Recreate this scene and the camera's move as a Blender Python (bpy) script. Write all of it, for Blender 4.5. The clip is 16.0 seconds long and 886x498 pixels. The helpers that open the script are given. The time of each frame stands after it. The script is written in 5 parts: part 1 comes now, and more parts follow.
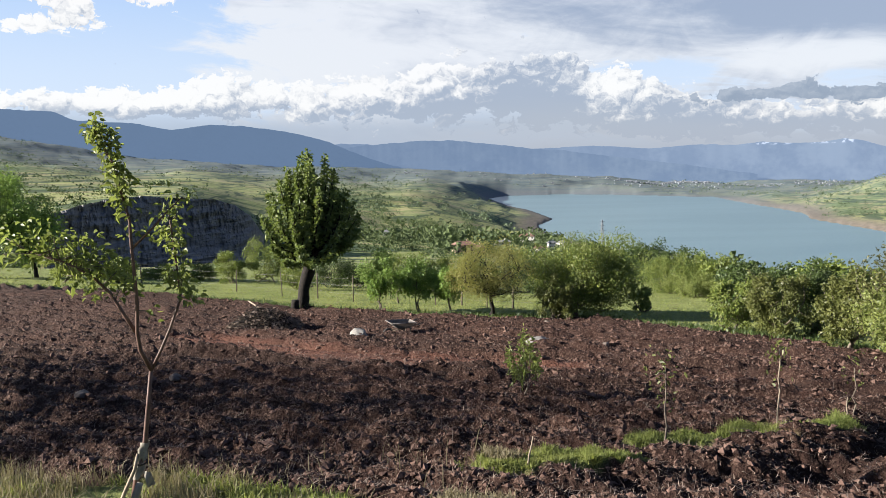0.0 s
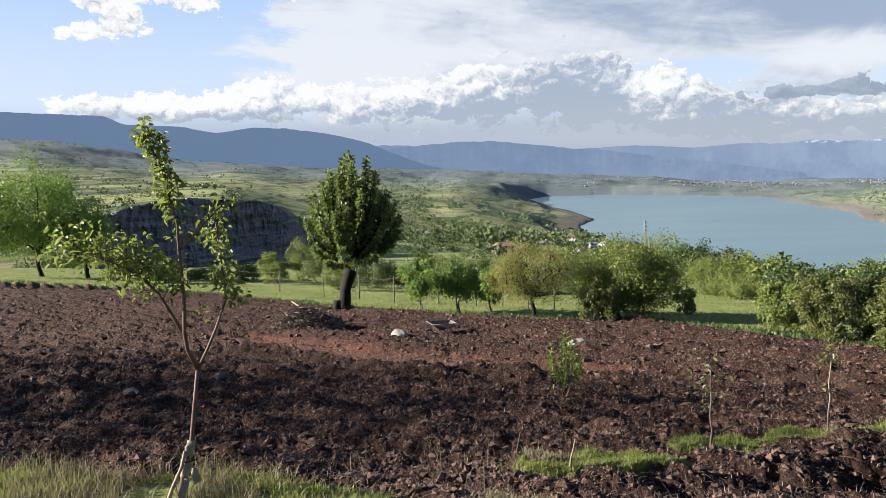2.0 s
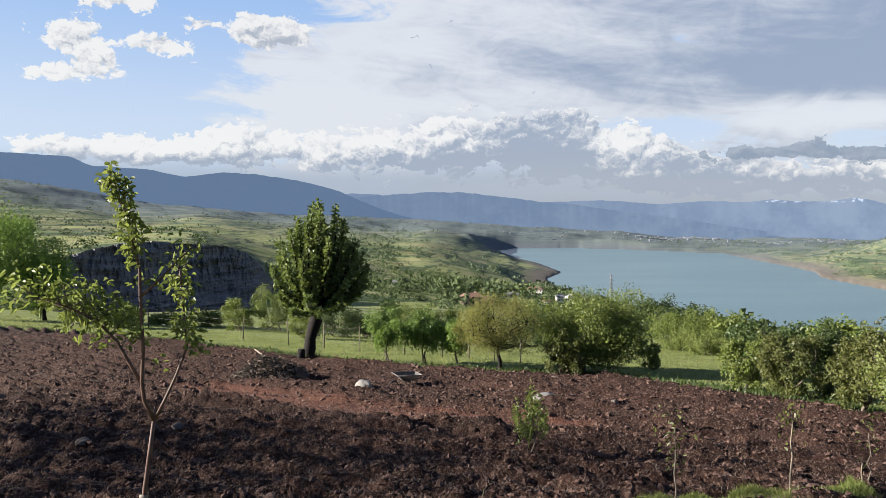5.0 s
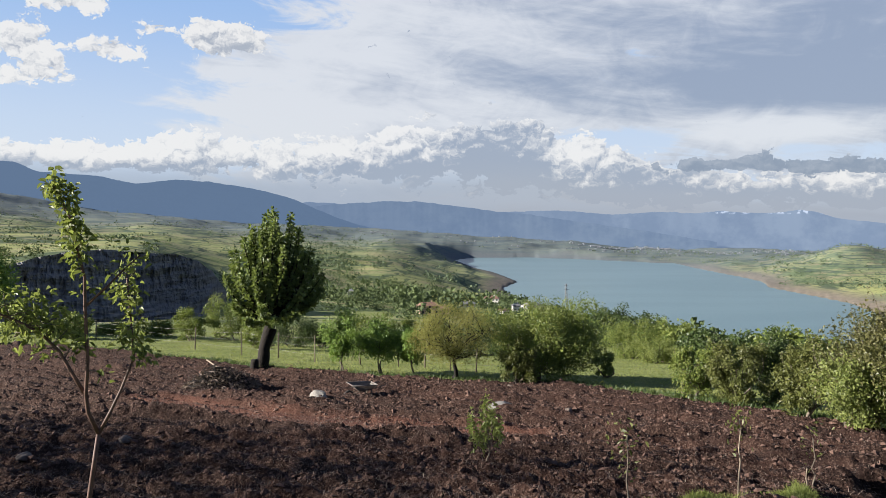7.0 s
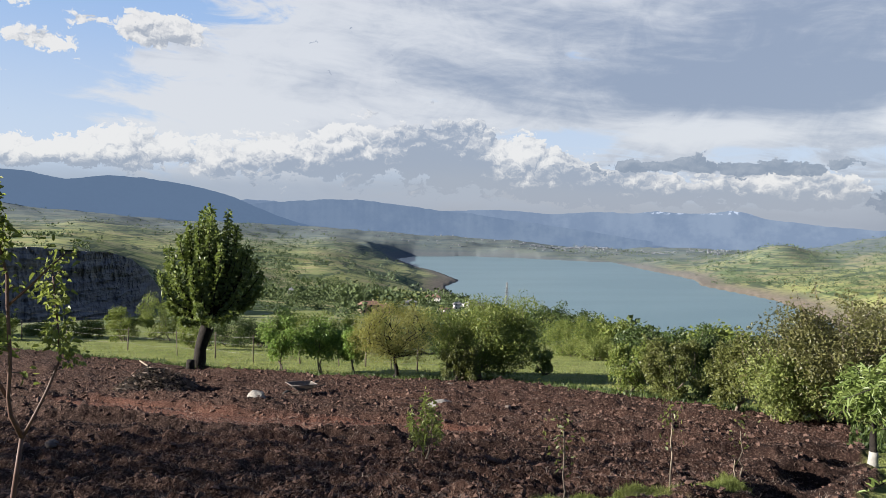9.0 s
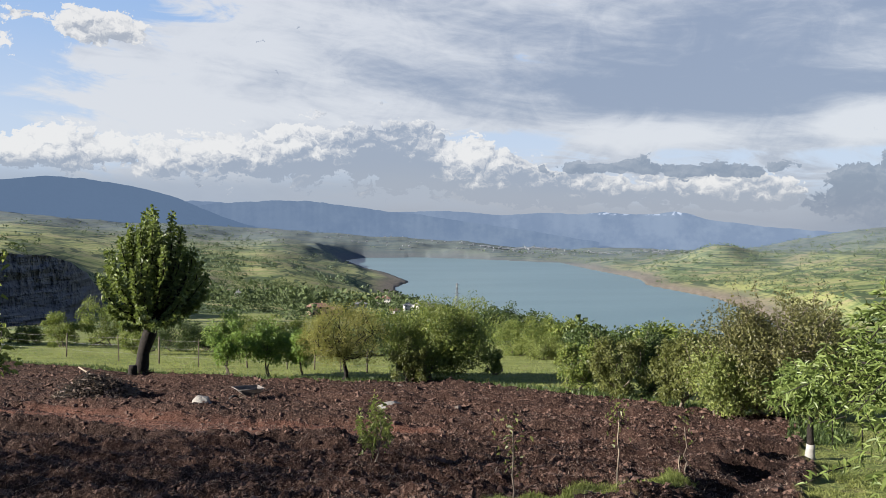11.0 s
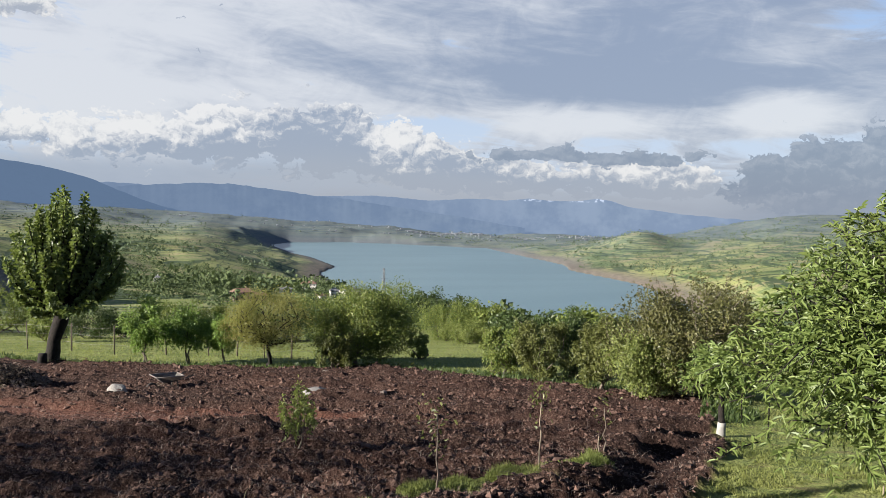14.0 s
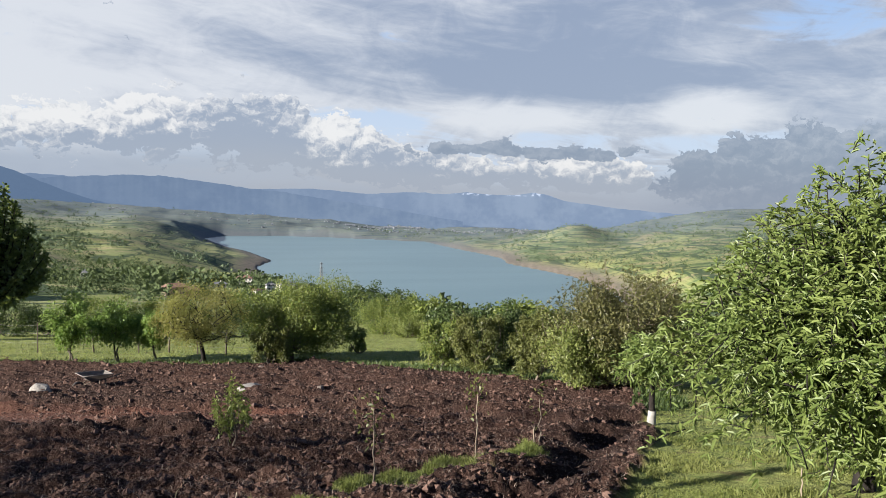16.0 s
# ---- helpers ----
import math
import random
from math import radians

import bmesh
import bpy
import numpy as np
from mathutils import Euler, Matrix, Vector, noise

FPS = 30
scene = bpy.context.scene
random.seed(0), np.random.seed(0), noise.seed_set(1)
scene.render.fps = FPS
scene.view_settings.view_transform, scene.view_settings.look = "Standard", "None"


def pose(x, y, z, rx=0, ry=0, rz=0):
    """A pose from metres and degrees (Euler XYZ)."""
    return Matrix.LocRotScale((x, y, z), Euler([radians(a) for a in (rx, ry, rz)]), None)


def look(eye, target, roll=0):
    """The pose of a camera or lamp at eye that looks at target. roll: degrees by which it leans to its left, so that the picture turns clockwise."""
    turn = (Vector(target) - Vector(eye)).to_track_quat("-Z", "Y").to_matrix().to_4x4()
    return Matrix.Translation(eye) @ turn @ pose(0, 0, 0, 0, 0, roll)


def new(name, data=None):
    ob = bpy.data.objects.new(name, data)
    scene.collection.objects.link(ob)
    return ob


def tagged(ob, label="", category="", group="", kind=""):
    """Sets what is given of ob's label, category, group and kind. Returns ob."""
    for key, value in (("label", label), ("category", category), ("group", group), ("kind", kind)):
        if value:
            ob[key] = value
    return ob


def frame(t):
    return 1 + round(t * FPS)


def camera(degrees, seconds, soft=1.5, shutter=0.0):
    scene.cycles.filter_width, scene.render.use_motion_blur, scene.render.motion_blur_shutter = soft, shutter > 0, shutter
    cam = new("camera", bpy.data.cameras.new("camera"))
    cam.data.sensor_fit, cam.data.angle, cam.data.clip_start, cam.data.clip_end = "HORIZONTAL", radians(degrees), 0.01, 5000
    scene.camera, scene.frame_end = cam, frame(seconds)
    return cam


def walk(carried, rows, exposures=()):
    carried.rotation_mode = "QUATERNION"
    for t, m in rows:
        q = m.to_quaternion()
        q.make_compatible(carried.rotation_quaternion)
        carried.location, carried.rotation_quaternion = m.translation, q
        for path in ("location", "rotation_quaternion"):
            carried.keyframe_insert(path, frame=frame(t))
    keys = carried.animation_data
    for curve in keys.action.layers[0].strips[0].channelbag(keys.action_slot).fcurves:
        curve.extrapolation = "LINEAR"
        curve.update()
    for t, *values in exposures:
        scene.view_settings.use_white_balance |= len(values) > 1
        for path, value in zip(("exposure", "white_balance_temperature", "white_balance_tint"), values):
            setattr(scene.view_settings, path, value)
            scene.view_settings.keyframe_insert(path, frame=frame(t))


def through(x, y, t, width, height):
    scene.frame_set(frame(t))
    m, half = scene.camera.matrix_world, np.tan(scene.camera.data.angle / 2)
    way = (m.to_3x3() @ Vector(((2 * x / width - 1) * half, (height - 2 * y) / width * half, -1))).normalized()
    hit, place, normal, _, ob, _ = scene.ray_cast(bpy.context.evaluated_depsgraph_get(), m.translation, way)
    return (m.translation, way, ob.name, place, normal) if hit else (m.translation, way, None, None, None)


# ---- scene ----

# ---- camera: turning on the spot at eye height, seconds, x, y, z, yaw, pitch, roll ----
PATH = [
    (0, 0.000, 0.000, 1.650, 0.00, -6.59, -1.16),
    (0.5, -0.001, -0.002, 1.651, 1.07, -6.77, -1.33),
    (1, -0.001, 0.000, 1.651, 1.80, -6.69, -1.50),
    (1.5, -0.003, 0.000, 1.651, 2.46, -6.58, -1.40),
    (2, -0.003, -0.002, 1.654, 3.15, -6.45, -1.52),
    (2.5, -0.007, 0.001, 1.655, 2.96, -6.37, -1.32),
    (3, -0.006, 0.004, 1.655, 2.66, -6.30, -1.11),
    (3.5, -0.003, 0.007, 1.656, 2.17, -5.69, -0.81),
    (4, -0.002, 0.009, 1.658, 1.90, -4.19, -0.45),
    (4.2, -0.005, 0.001, 1.665, 1.67, -3.61, -0.31),
    (6.5, 0.009, 0.016, 1.672, -1.69, -2.18, 0.22),
    (7, 0.011, 0.014, 1.667, -2.72, -1.92, 0.30),
    (7.5, 0.016, 0.018, 1.667, -4.08, -1.67, 0.18),
    (8, 0.020, 0.018, 1.667, -5.16, -1.90, 0.36),
    (8.5, 0.020, 0.015, 1.667, -6.18, -1.93, 0.58),
    (9, 0.025, 0.010, 1.664, -7.22, -1.98, 0.64),
    (11.5, 0.043, 0.046, 1.660, -11.90, -1.83, 0.46),
    (12, 0.047, 0.052, 1.657, -12.69, -1.86, 0.49),
    (12.5, 0.052, 0.053, 1.654, -13.67, -1.99, 0.58),
    (13, 0.054, 0.059, 1.655, -14.63, -2.29, 0.74),
    (13.5, 0.059, 0.062, 1.654, -15.74, -2.47, 0.95),
    (14, 0.060, 0.064, 1.653, -16.73, -2.93, 1.03),
    (14.5, 0.063, 0.067, 1.652, -17.30, -3.19, 1.05),
    (15, 0.070, 0.068, 1.650, -18.29, -3.39, 1.08),
    (15.5, 0.073, 0.069, 1.653, -20.23, -3.52, 1.08),
    (16, 0.075, 0.063, 1.654, -21.50, -3.34, 1.18),
]


def gaze(x, y, z, yaw, pitch, roll):
    a, b = radians(yaw), radians(pitch)
    ahead = Vector((-math.sin(a) * math.cos(b), math.cos(a) * math.cos(b), math.sin(b)))
    return look((x, y, z), Vector((x, y, z)) + ahead, roll)


cam = camera(61.7, 16.0, soft=0.8)
walk(cam, [(row[0], gaze(*row[1:])) for row in PATH], [(0, 1.77), (3.0, 1.77), (4.5, 1.66), (6.5, 1.58), (9.0, 1.53), (12.0, 1.53), (14.0, 1.54), (16.0, 1.58)])

# ---- node helpers ----
class Graph:
    """Short-hand for building a node tree."""

    def __init__(self, tree):
        self.tree = tree
        tree.nodes.clear()

    def put(self, value, socket):
        if isinstance(value, bpy.types.NodeSocket):
            self.tree.links.new(value, socket)
        else:
            socket.default_value = value

    def node(self, kind, **inputs):
        n = self.tree.nodes.new(kind)
        for key, value in inputs.items():
            name = key.replace("_", " ")
            self.put(value, n.inputs[int(key[1:])] if key[0] == "i" and key[1:].isdigit() else n.inputs[name])
        return n

    def math(self, op, a, b=0.0, c=0.0, clamp=False):
        n = self.tree.nodes.new("ShaderNodeMath")
        n.operation, n.use_clamp = op, clamp
        for v, s in zip((a, b, c), n.inputs):
            self.put(v, s)
        return n.outputs[0]

    def step(self, value, low, high, a=0.0, b=1.0):
        n = self.tree.nodes.new("ShaderNodeMapRange")
        n.interpolation_type = "SMOOTHSTEP"
        for v, s in zip((value, low, high, a, b), n.inputs):
            self.put(v, s)
        return n.outputs[0]

    def mix(self, fac, a, b, blend="MIX"):
        n = self.tree.nodes.new("ShaderNodeMix")
        n.data_type, n.blend_type = "RGBA", blend
        self.put(fac, n.inputs[0])
        self.put(a, n.inputs[6])
        self.put(b, n.inputs[7])
        return n.outputs[2]

    def noise(self, vector, scale, detail=4.0, rough=0.55, distortion=0.0):
        n = self.node("ShaderNodeTexNoise", Vector=vector, Scale=scale, Detail=detail, Roughness=rough, Distortion=distortion)
        return n.outputs["Fac"]

    def stored(self, name):
        n = self.tree.nodes.new("ShaderNodeAttribute")
        n.attribute_name = name
        return n.outputs["Fac"]

    def vec(self, x, y, z=0.0):
        n = self.node("ShaderNodeCombineXYZ", X=x, Y=y, Z=z)
        return n.outputs[0]


def rgb(r, g, b):
    return (r, g, b, 1.0)


# ---- world: evening sky with broken cloud, low sun from the left ----
SUN_AZ, SUN_EL = 96.0, 19.0
world = bpy.data.worlds.new("sky")
scene.world = world
world.use_nodes = True
g = Graph(world.node_tree)
sky = g.node("ShaderNodeTexSky")
sky.sky_type, sky.sun_disc = "NISHITA", False
sky.sun_elevation, sky.sun_rotation = radians(SUN_EL), radians(-SUN_AZ)
sky.dust_density = 1.5
way = g.node("ShaderNodeTexCoord").outputs["Generated"]
xyz = g.node("ShaderNodeSeparateXYZ", Vector=way).outputs
az = g.math("MULTIPLY", g.math("ARCTAN2", xyz[0], xyz[1]), 57.2958)
el = g.math("MULTIPLY", g.math("ARCSINE", xyz[2]), 57.2958)


def total(*terms):
    out = terms[0]
    for t in terms[1:]:
        out = g.math("ADD", out, t)
    return out


def scaled(v, k, add=0.0):
    return g.math("MULTIPLY_ADD", v, k, add)


def heap_at(a0, e0, sa, se, amount, lean=0.0, a=None, e=None):
    """A soft swelling of the cloud field round one bearing and height."""
    a, e = az if a is None else a, el if e is None else e
    u = g.math("DIVIDE", g.math("SUBTRACT", a, a0), sa)
    rise = g.math("SUBTRACT", e, e0)
    if lean:
        rise = g.math("SUBTRACT", rise, g.math("MULTIPLY", g.math("SUBTRACT", a, a0), lean))
    v = g.math("DIVIDE", rise, se)
    q = g.math("ADD", g.math("MULTIPLY", u, u), g.math("MULTIPLY", v, v))
    return g.math("MULTIPLY", g.math("EXPONENT", g.math("MULTIPLY", q, -1.0)), amount)


def heaps(rows, a=None, e=None):
    return total(*[heap_at(*row, 0.0, a, e) for row in rows])


def flat_noise(v, scale, detail, rough, distortion=0.0):
    n = g.node("ShaderNodeTexNoise", Vector=v, Scale=scale, Detail=detail, Roughness=rough, Distortion=distortion)
    n.noise_dimensions = "2D"
    return n.outputs["Fac"]


wobble_a = scaled(flat_noise(g.vec(az, el), 0.8, 4.0, 0.6), 2.0, -1.0)
wobble_e = scaled(flat_noise(g.vec(scaled(az, 1.0, 40.0), el), 0.8, 4.0, 0.6), 1.5, -0.75)


def billow(oa, oe):
    """Cauliflower swellings at four sizes, shifted by some degrees."""
    p = g.vec(total(scaled(az, 1.0, oa), wobble_a), total(scaled(el, 1.35, oe * 1.35), wobble_e))
    out = []
    for size, weight in ((0.34, 0.46), (0.85, 0.30), (2.0, 0.19), (4.6, 0.11)):
        v = g.node("ShaderNodeTexVoronoi", Vector=p, Scale=size)
        v.voronoi_dimensions, v.feature = "2D", "SMOOTH_F1"
        v.inputs["Smoothness"].default_value = 0.25
        out.append(scaled(v.outputs["Distance"], -1.25 * weight, weight))
    return total(*out)


puff, puff_sun = billow(0.0, 0.0), billow(-0.30, 0.42)

# high sheet: fibres that sink a little towards the right, thick and grey on the right
fibre = g.vec(scaled(az, 0.10), g.math("ADD", scaled(el, 0.46), scaled(az, 0.055)))
n1 = flat_noise(fibre, 1.0, 11.0, 0.64, 0.5)
n2 = flat_noise(g.vec(scaled(az, 0.07), g.math("ADD", scaled(el, 0.32), scaled(az, 0.035))), 1.0, 9.0, 0.60, 0.5)
n3 = flat_noise(g.vec(scaled(az, 0.16), scaled(el, 0.30)), 1.0, 10.0, 0.62, 0.8)
edge = g.step(g.math("SUBTRACT", az, scaled(el, 0.85, -9.0)), -21.0, -6.0, -0.27, 0.30)
cover = total(n1, scaled(n3, 0.5, -0.25), edge, g.step(el, 5.0, 7.0, -0.25, 0.04), heap_at(-13, 8.2, 6, 0.55, 0.26, -0.10), heap_at(-14, 10.9, 5, 0.9, 0.22), heap_at(17, 6.7, 6, 0.9, -0.42), heap_at(48, 13.2, 4.5, 3.0, -0.36), heap_at(-9, 14.6, 3.0, 2.0, -0.12))
sheet = g.step(cover, 0.42, 0.66)
grey = total(g.step(az, 10.0, 36.0, 0.0, 0.26), g.step(az, 8.0, -6.0, 0.0, -0.42), scaled(n2, 1.1, -0.55), scaled(n1, 0.75, -0.375), scaled(n3, 0.9, -0.45), heap_at(12, 10.4, 15, 1.7, 0.36, -0.05), heap_at(31, 9.6, 12, 2.1, 0.46), heap_at(30, 13.0, 16, 3.0, 0.46), heap_at(22, 9.0, 10, 1.2, 0.20), heap_at(27, 6.9, 7, 1.1, -0.85), heap_at(40.5, 6.9, 3.5, 1.3, -1.05), heap_at(3, 14.8, 8, 1.5, -0.20), heap_at(42, 11.5, 4, 1.6, -0.20), heap_at(-8, 8.5, 7, 1.6, -0.22))
thick = g.step(total(grey, scaled(flat_noise(g.vec(scaled(az, 0.22), g.math("ADD", scaled(el, 0.9), scaled(az, 0.05))), 1.0, 9.0, 0.62, 0.8), 0.55, -0.275)), -0.45, 0.80)
sheet_col = g.mix(thick, rgb(0.92, 0.95, 1.02), rgb(0.372, 0.450, 0.615))

# heaped clouds low down, lit from the left
BANK = [(-26.5, 4.6, 5, 1.2, 0.72), (-20.5, 4.6, 4, 1.1, 0.66), (-16.0, 5.2, 3.4, 1.6, 0.78), (-10.5, 4.6, 4, 1.5, 0.74), (-4.8, 5.0, 3.2, 1.9, 0.86), (0.2, 5.3, 3.2, 2.3, 1.05), (6.8, 5.3, 3.9, 2.6, 1.20), (10.2, 6.8, 1.1, 0.8, 0.30), (13.2, 4.6, 2.6, 2.1, 1.0), (16.0, 3.9, 2.6, 1.5, 0.75), (22, 2.8, 8, 1.6, 0.95), (33, 2.6, 5, 1.6, 0.95)]
sun_a, sun_e = scaled(az, 1.0, -0.9), scaled(el, 1.0, 0.7)
swell = heaps(BANK)
mass = total(scaled(swell, 1.30), scaled(puff, 1.25, -1.20))
heap = g.step(mass, -0.03, 0.09)
lit = total(scaled(g.math("SUBTRACT", puff, puff_sun), 1.5), scaled(g.math("SUBTRACT", swell, heaps(BANK, sun_a, sun_e)), 1.1), g.step(mass, 0.30, 0.0, 0.0, 0.20), scaled(n3, 1.3, -0.65), g.step(az, 1.0, -12.0, 0.27, 0.60), g.step(el, 2.6, 5.6, -0.38, 0.10), heap_at(6.8, 5.9, 3.4, 2.2, -0.55), heap_at(13.2, 5.6, 2.4, 1.2, 0.22), heap_at(20, 3.9, 12, 0.8, -0.12), heap_at(36.5, 2.6, 2.4, 1.3, 0.55), heap_at(26, 3.1, 11, 0.9, 0.34))
heap_col = g.mix(g.step(lit, 0.0, 1.0), rgb(0.43, 0.505, 0.655), rgb(1.07, 1.07, 1.09))

# small bright clouds in the blue gap
SMALL = [(-26.6, 11.8, 3.2, 1.9, 0.95), (-27.5, 9.6, 4.5, 0.7, 0.6), (-20.6, 12.0, 2.0, 1.1, 0.85), (-13.6, 13.5, 3.6, 1.35, 1.05), (-18.2, 13.6, 1.3, 0.5, 0.5), (-23.6, 15.0, 2.8, 1.0, 0.9), (-16.6, 11.4, 1.5, 0.9, 0.5)]
small_mass = total(scaled(heaps(SMALL), 1.25), scaled(puff, 1.3, -1.32))
small = g.step(small_mass, -0.05, 0.10)
small_lit = total(scaled(g.math("SUBTRACT", puff, puff_sun), 1.6, 0.80), heap_at(-13.0, 12.6, 3.2, 0.8, -0.62), heap_at(-26, 10.6, 2.5, 0.6, -0.15))
small_col = g.mix(g.step(small_lit, 0.0, 1.0), rgb(0.52, 0.57, 0.67), rgb(1.08, 1.07, 1.07))

# grey, ragged clouds in front of the bank
FRONT = [(22.5, 4.4, 5.0, 0.55, 0.80), (25.3, 4.9, 1.5, 0.6, 0.45), (31, 4.1, 6.0, 0.55, 0.85), (46.5, 3.0, 5.0, 2.3, 1.6), (40.5, 2.2, 3.0, 1.7, 1.1), (53, 3.0, 6.0, 2.7, 1.6)]
front_swell = heaps(FRONT)
front = g.step(total(scaled(front_swell, 1.1), scaled(puff, 1.4, -1.25)), -0.03, 0.08)
front_lit = total(scaled(g.math("SUBTRACT", puff, puff_sun), 0.9, 0.24), scaled(n3, 0.4, -0.2), g.step(el, 2.0, 5.5, -0.15, 0.12))
front_col = g.mix(g.step(front_lit, 0.0, 1.0), rgb(0.305, 0.38, 0.525), rgb(0.54, 0.60, 0.72))

# veil of rain and haze at the foot of the sky
veil = g.step(total(el, scaled(n2, 1.6, -0.8), g.step(az, 6.0, 20.0, 0.0, 1.2)), 5.0, 2.6, 0.0, 0.85)
veil_col = g.mix(g.step(az, -6.0, 8.0), rgb(0.44, 0.53, 0.69), rgb(0.49, 0.55, 0.665))
veil_col = g.mix(g.step(az, 35.0, 44.0), veil_col, rgb(0.36, 0.43, 0.555))
blue = g.mix(g.step(el, 4.0, 18.0), rgb(0.72, 0.86, 1.08), rgb(0.40, 0.63, 1.05))
# the sky clears overhead and towards the sun behind the viewer
open_sky = g.math("MAXIMUM", g.step(el, 18.0, 32.0), g.step(g.math("ABSOLUTE", az), 56.0, 78.0))
blue = g.mix(g.step(el, 18.0, 40.0), blue, rgb(0.045, 0.10, 0.27))
blue = g.mix(g.step(g.math("ABSOLUTE", az), 58.0, 90.0), blue, rgb(0.10, 0.18, 0.38))
sheet = g.math("MULTIPLY", sheet, g.math("SUBTRACT", 1.0, g.math("MULTIPLY", open_sky, 0.95)))
c = g.mix(g.math("MULTIPLY", sheet, 0.96), blue, sheet_col)
c = g.mix(small, c, small_col)
c = g.mix(heap, c, heap_col)
c = g.mix(g.math("MULTIPLY", veil, g.math("SUBTRACT", 1.0, g.math("MULTIPLY", heap, g.step(lit, 0.35, 0.8, 0.25, 0.80)))), c, veil_col)
c = g.mix(front, c, front_col)
c = g.mix(g.step(el, 1.9, 0.6, 0.0, 0.6), c, veil_col)
clear = g.node("ShaderNodeBackground", Color=sky.outputs[0], Strength=0.05)
cloudy = g.node("ShaderNodeBackground", Color=c, Strength=0.28)
both = g.node("ShaderNodeMixShader", Fac=0.9, i1=clear.outputs[0], i2=cloudy.outputs[0])
g.node("ShaderNodeOutputWorld", Surface=both.outputs[0])

sun_data = bpy.data.lights.new("sun", "SUN")
sun_data.energy, sun_data.angle, sun_data.color = 5.0, radians(0.6), (1.0, 0.94, 0.85)
sun = new("sun", sun_data)
_a, _e = radians(SUN_AZ), radians(SUN_EL)
sun.matrix_basis = look((0, 0, 0), (math.sin(_a) * math.cos(_e), -math.cos(_a) * math.cos(_e), -math.sin(_e)))
sun.location = (0, 0, 60)

# ---- materials ----
def material(name):
    m = bpy.data.materials.new(name)
    m.use_nodes = True
    return m, Graph(m.node_tree)


def finish(g, color, rough=0.9, bump=None, strength=0.3, distance=0.02, metal=0.0, spec=0.3):
    b = g.node("ShaderNodeBsdfPrincipled", Base_Color=color, Roughness=rough, Metallic=metal)
    b.inputs["Specular IOR Level"].default_value = spec
    if bump is not None:
        n = g.node("ShaderNodeBump", Height=bump, Strength=strength, Distance=distance)
        g.put(n.outputs[0], b.inputs["Normal"])
    g.node("ShaderNodeOutputMaterial", Surface=b.outputs[0])
    return b


def leaf_material(name, dark, light, pale=None, through=0.30, gloss=0.45):
    m, g = material(name)
    isl = g.node("ShaderNodeNewGeometry").outputs["Random Per Island"]
    pos = g.node("ShaderNodeTexCoord").outputs["Object"]
    patch = g.noise(pos, 1.7, 3.0)
    c = g.mix(isl, rgb(*dark), rgb(*light))
    c = g.mix(g.step(patch, 0.35, 0.7, 0.0, 0.45), c, rgb(*(pale or light)))
    d = g.node("ShaderNodeBsdfPrincipled", Base_Color=c, Roughness=gloss)
    d.inputs["Specular IOR Level"].default_value = 0.35
    t = g.node("ShaderNodeBsdfTranslucent", Color=g.mix(0.4, c, rgb(light[0] * 1.3, light[1] * 1.35, light[2] * 0.7)))
    mixed = g.node("ShaderNodeMixShader", Fac=through, i1=d.outputs[0], i2=t.outputs[0])
    g.node("ShaderNodeOutputMaterial", Surface=mixed.outputs[0])
    return m


def plain_material(name, a, b, scale=6.0, rough=0.85, strength=0.4, distance=0.01, metal=0.0, fine=40.0):
    m, g = material(name)
    pos = g.node("ShaderNodeTexCoord").outputs["Object"]
    big, small = g.noise(pos, scale, 5.0), g.noise(pos, fine, 4.0)
    c = g.mix(g.step(big, 0.3, 0.7), rgb(*a), rgb(*b))
    c = g.mix(g.math("MULTIPLY", small, 0.35), c, rgb(b[0] * 0.5, b[1] * 0.5, b[2] * 0.5))
    finish(g, c, rough, g.math("ADD", big, g.math("MULTIPLY", small, 0.5)), strength, distance, metal)
    return m


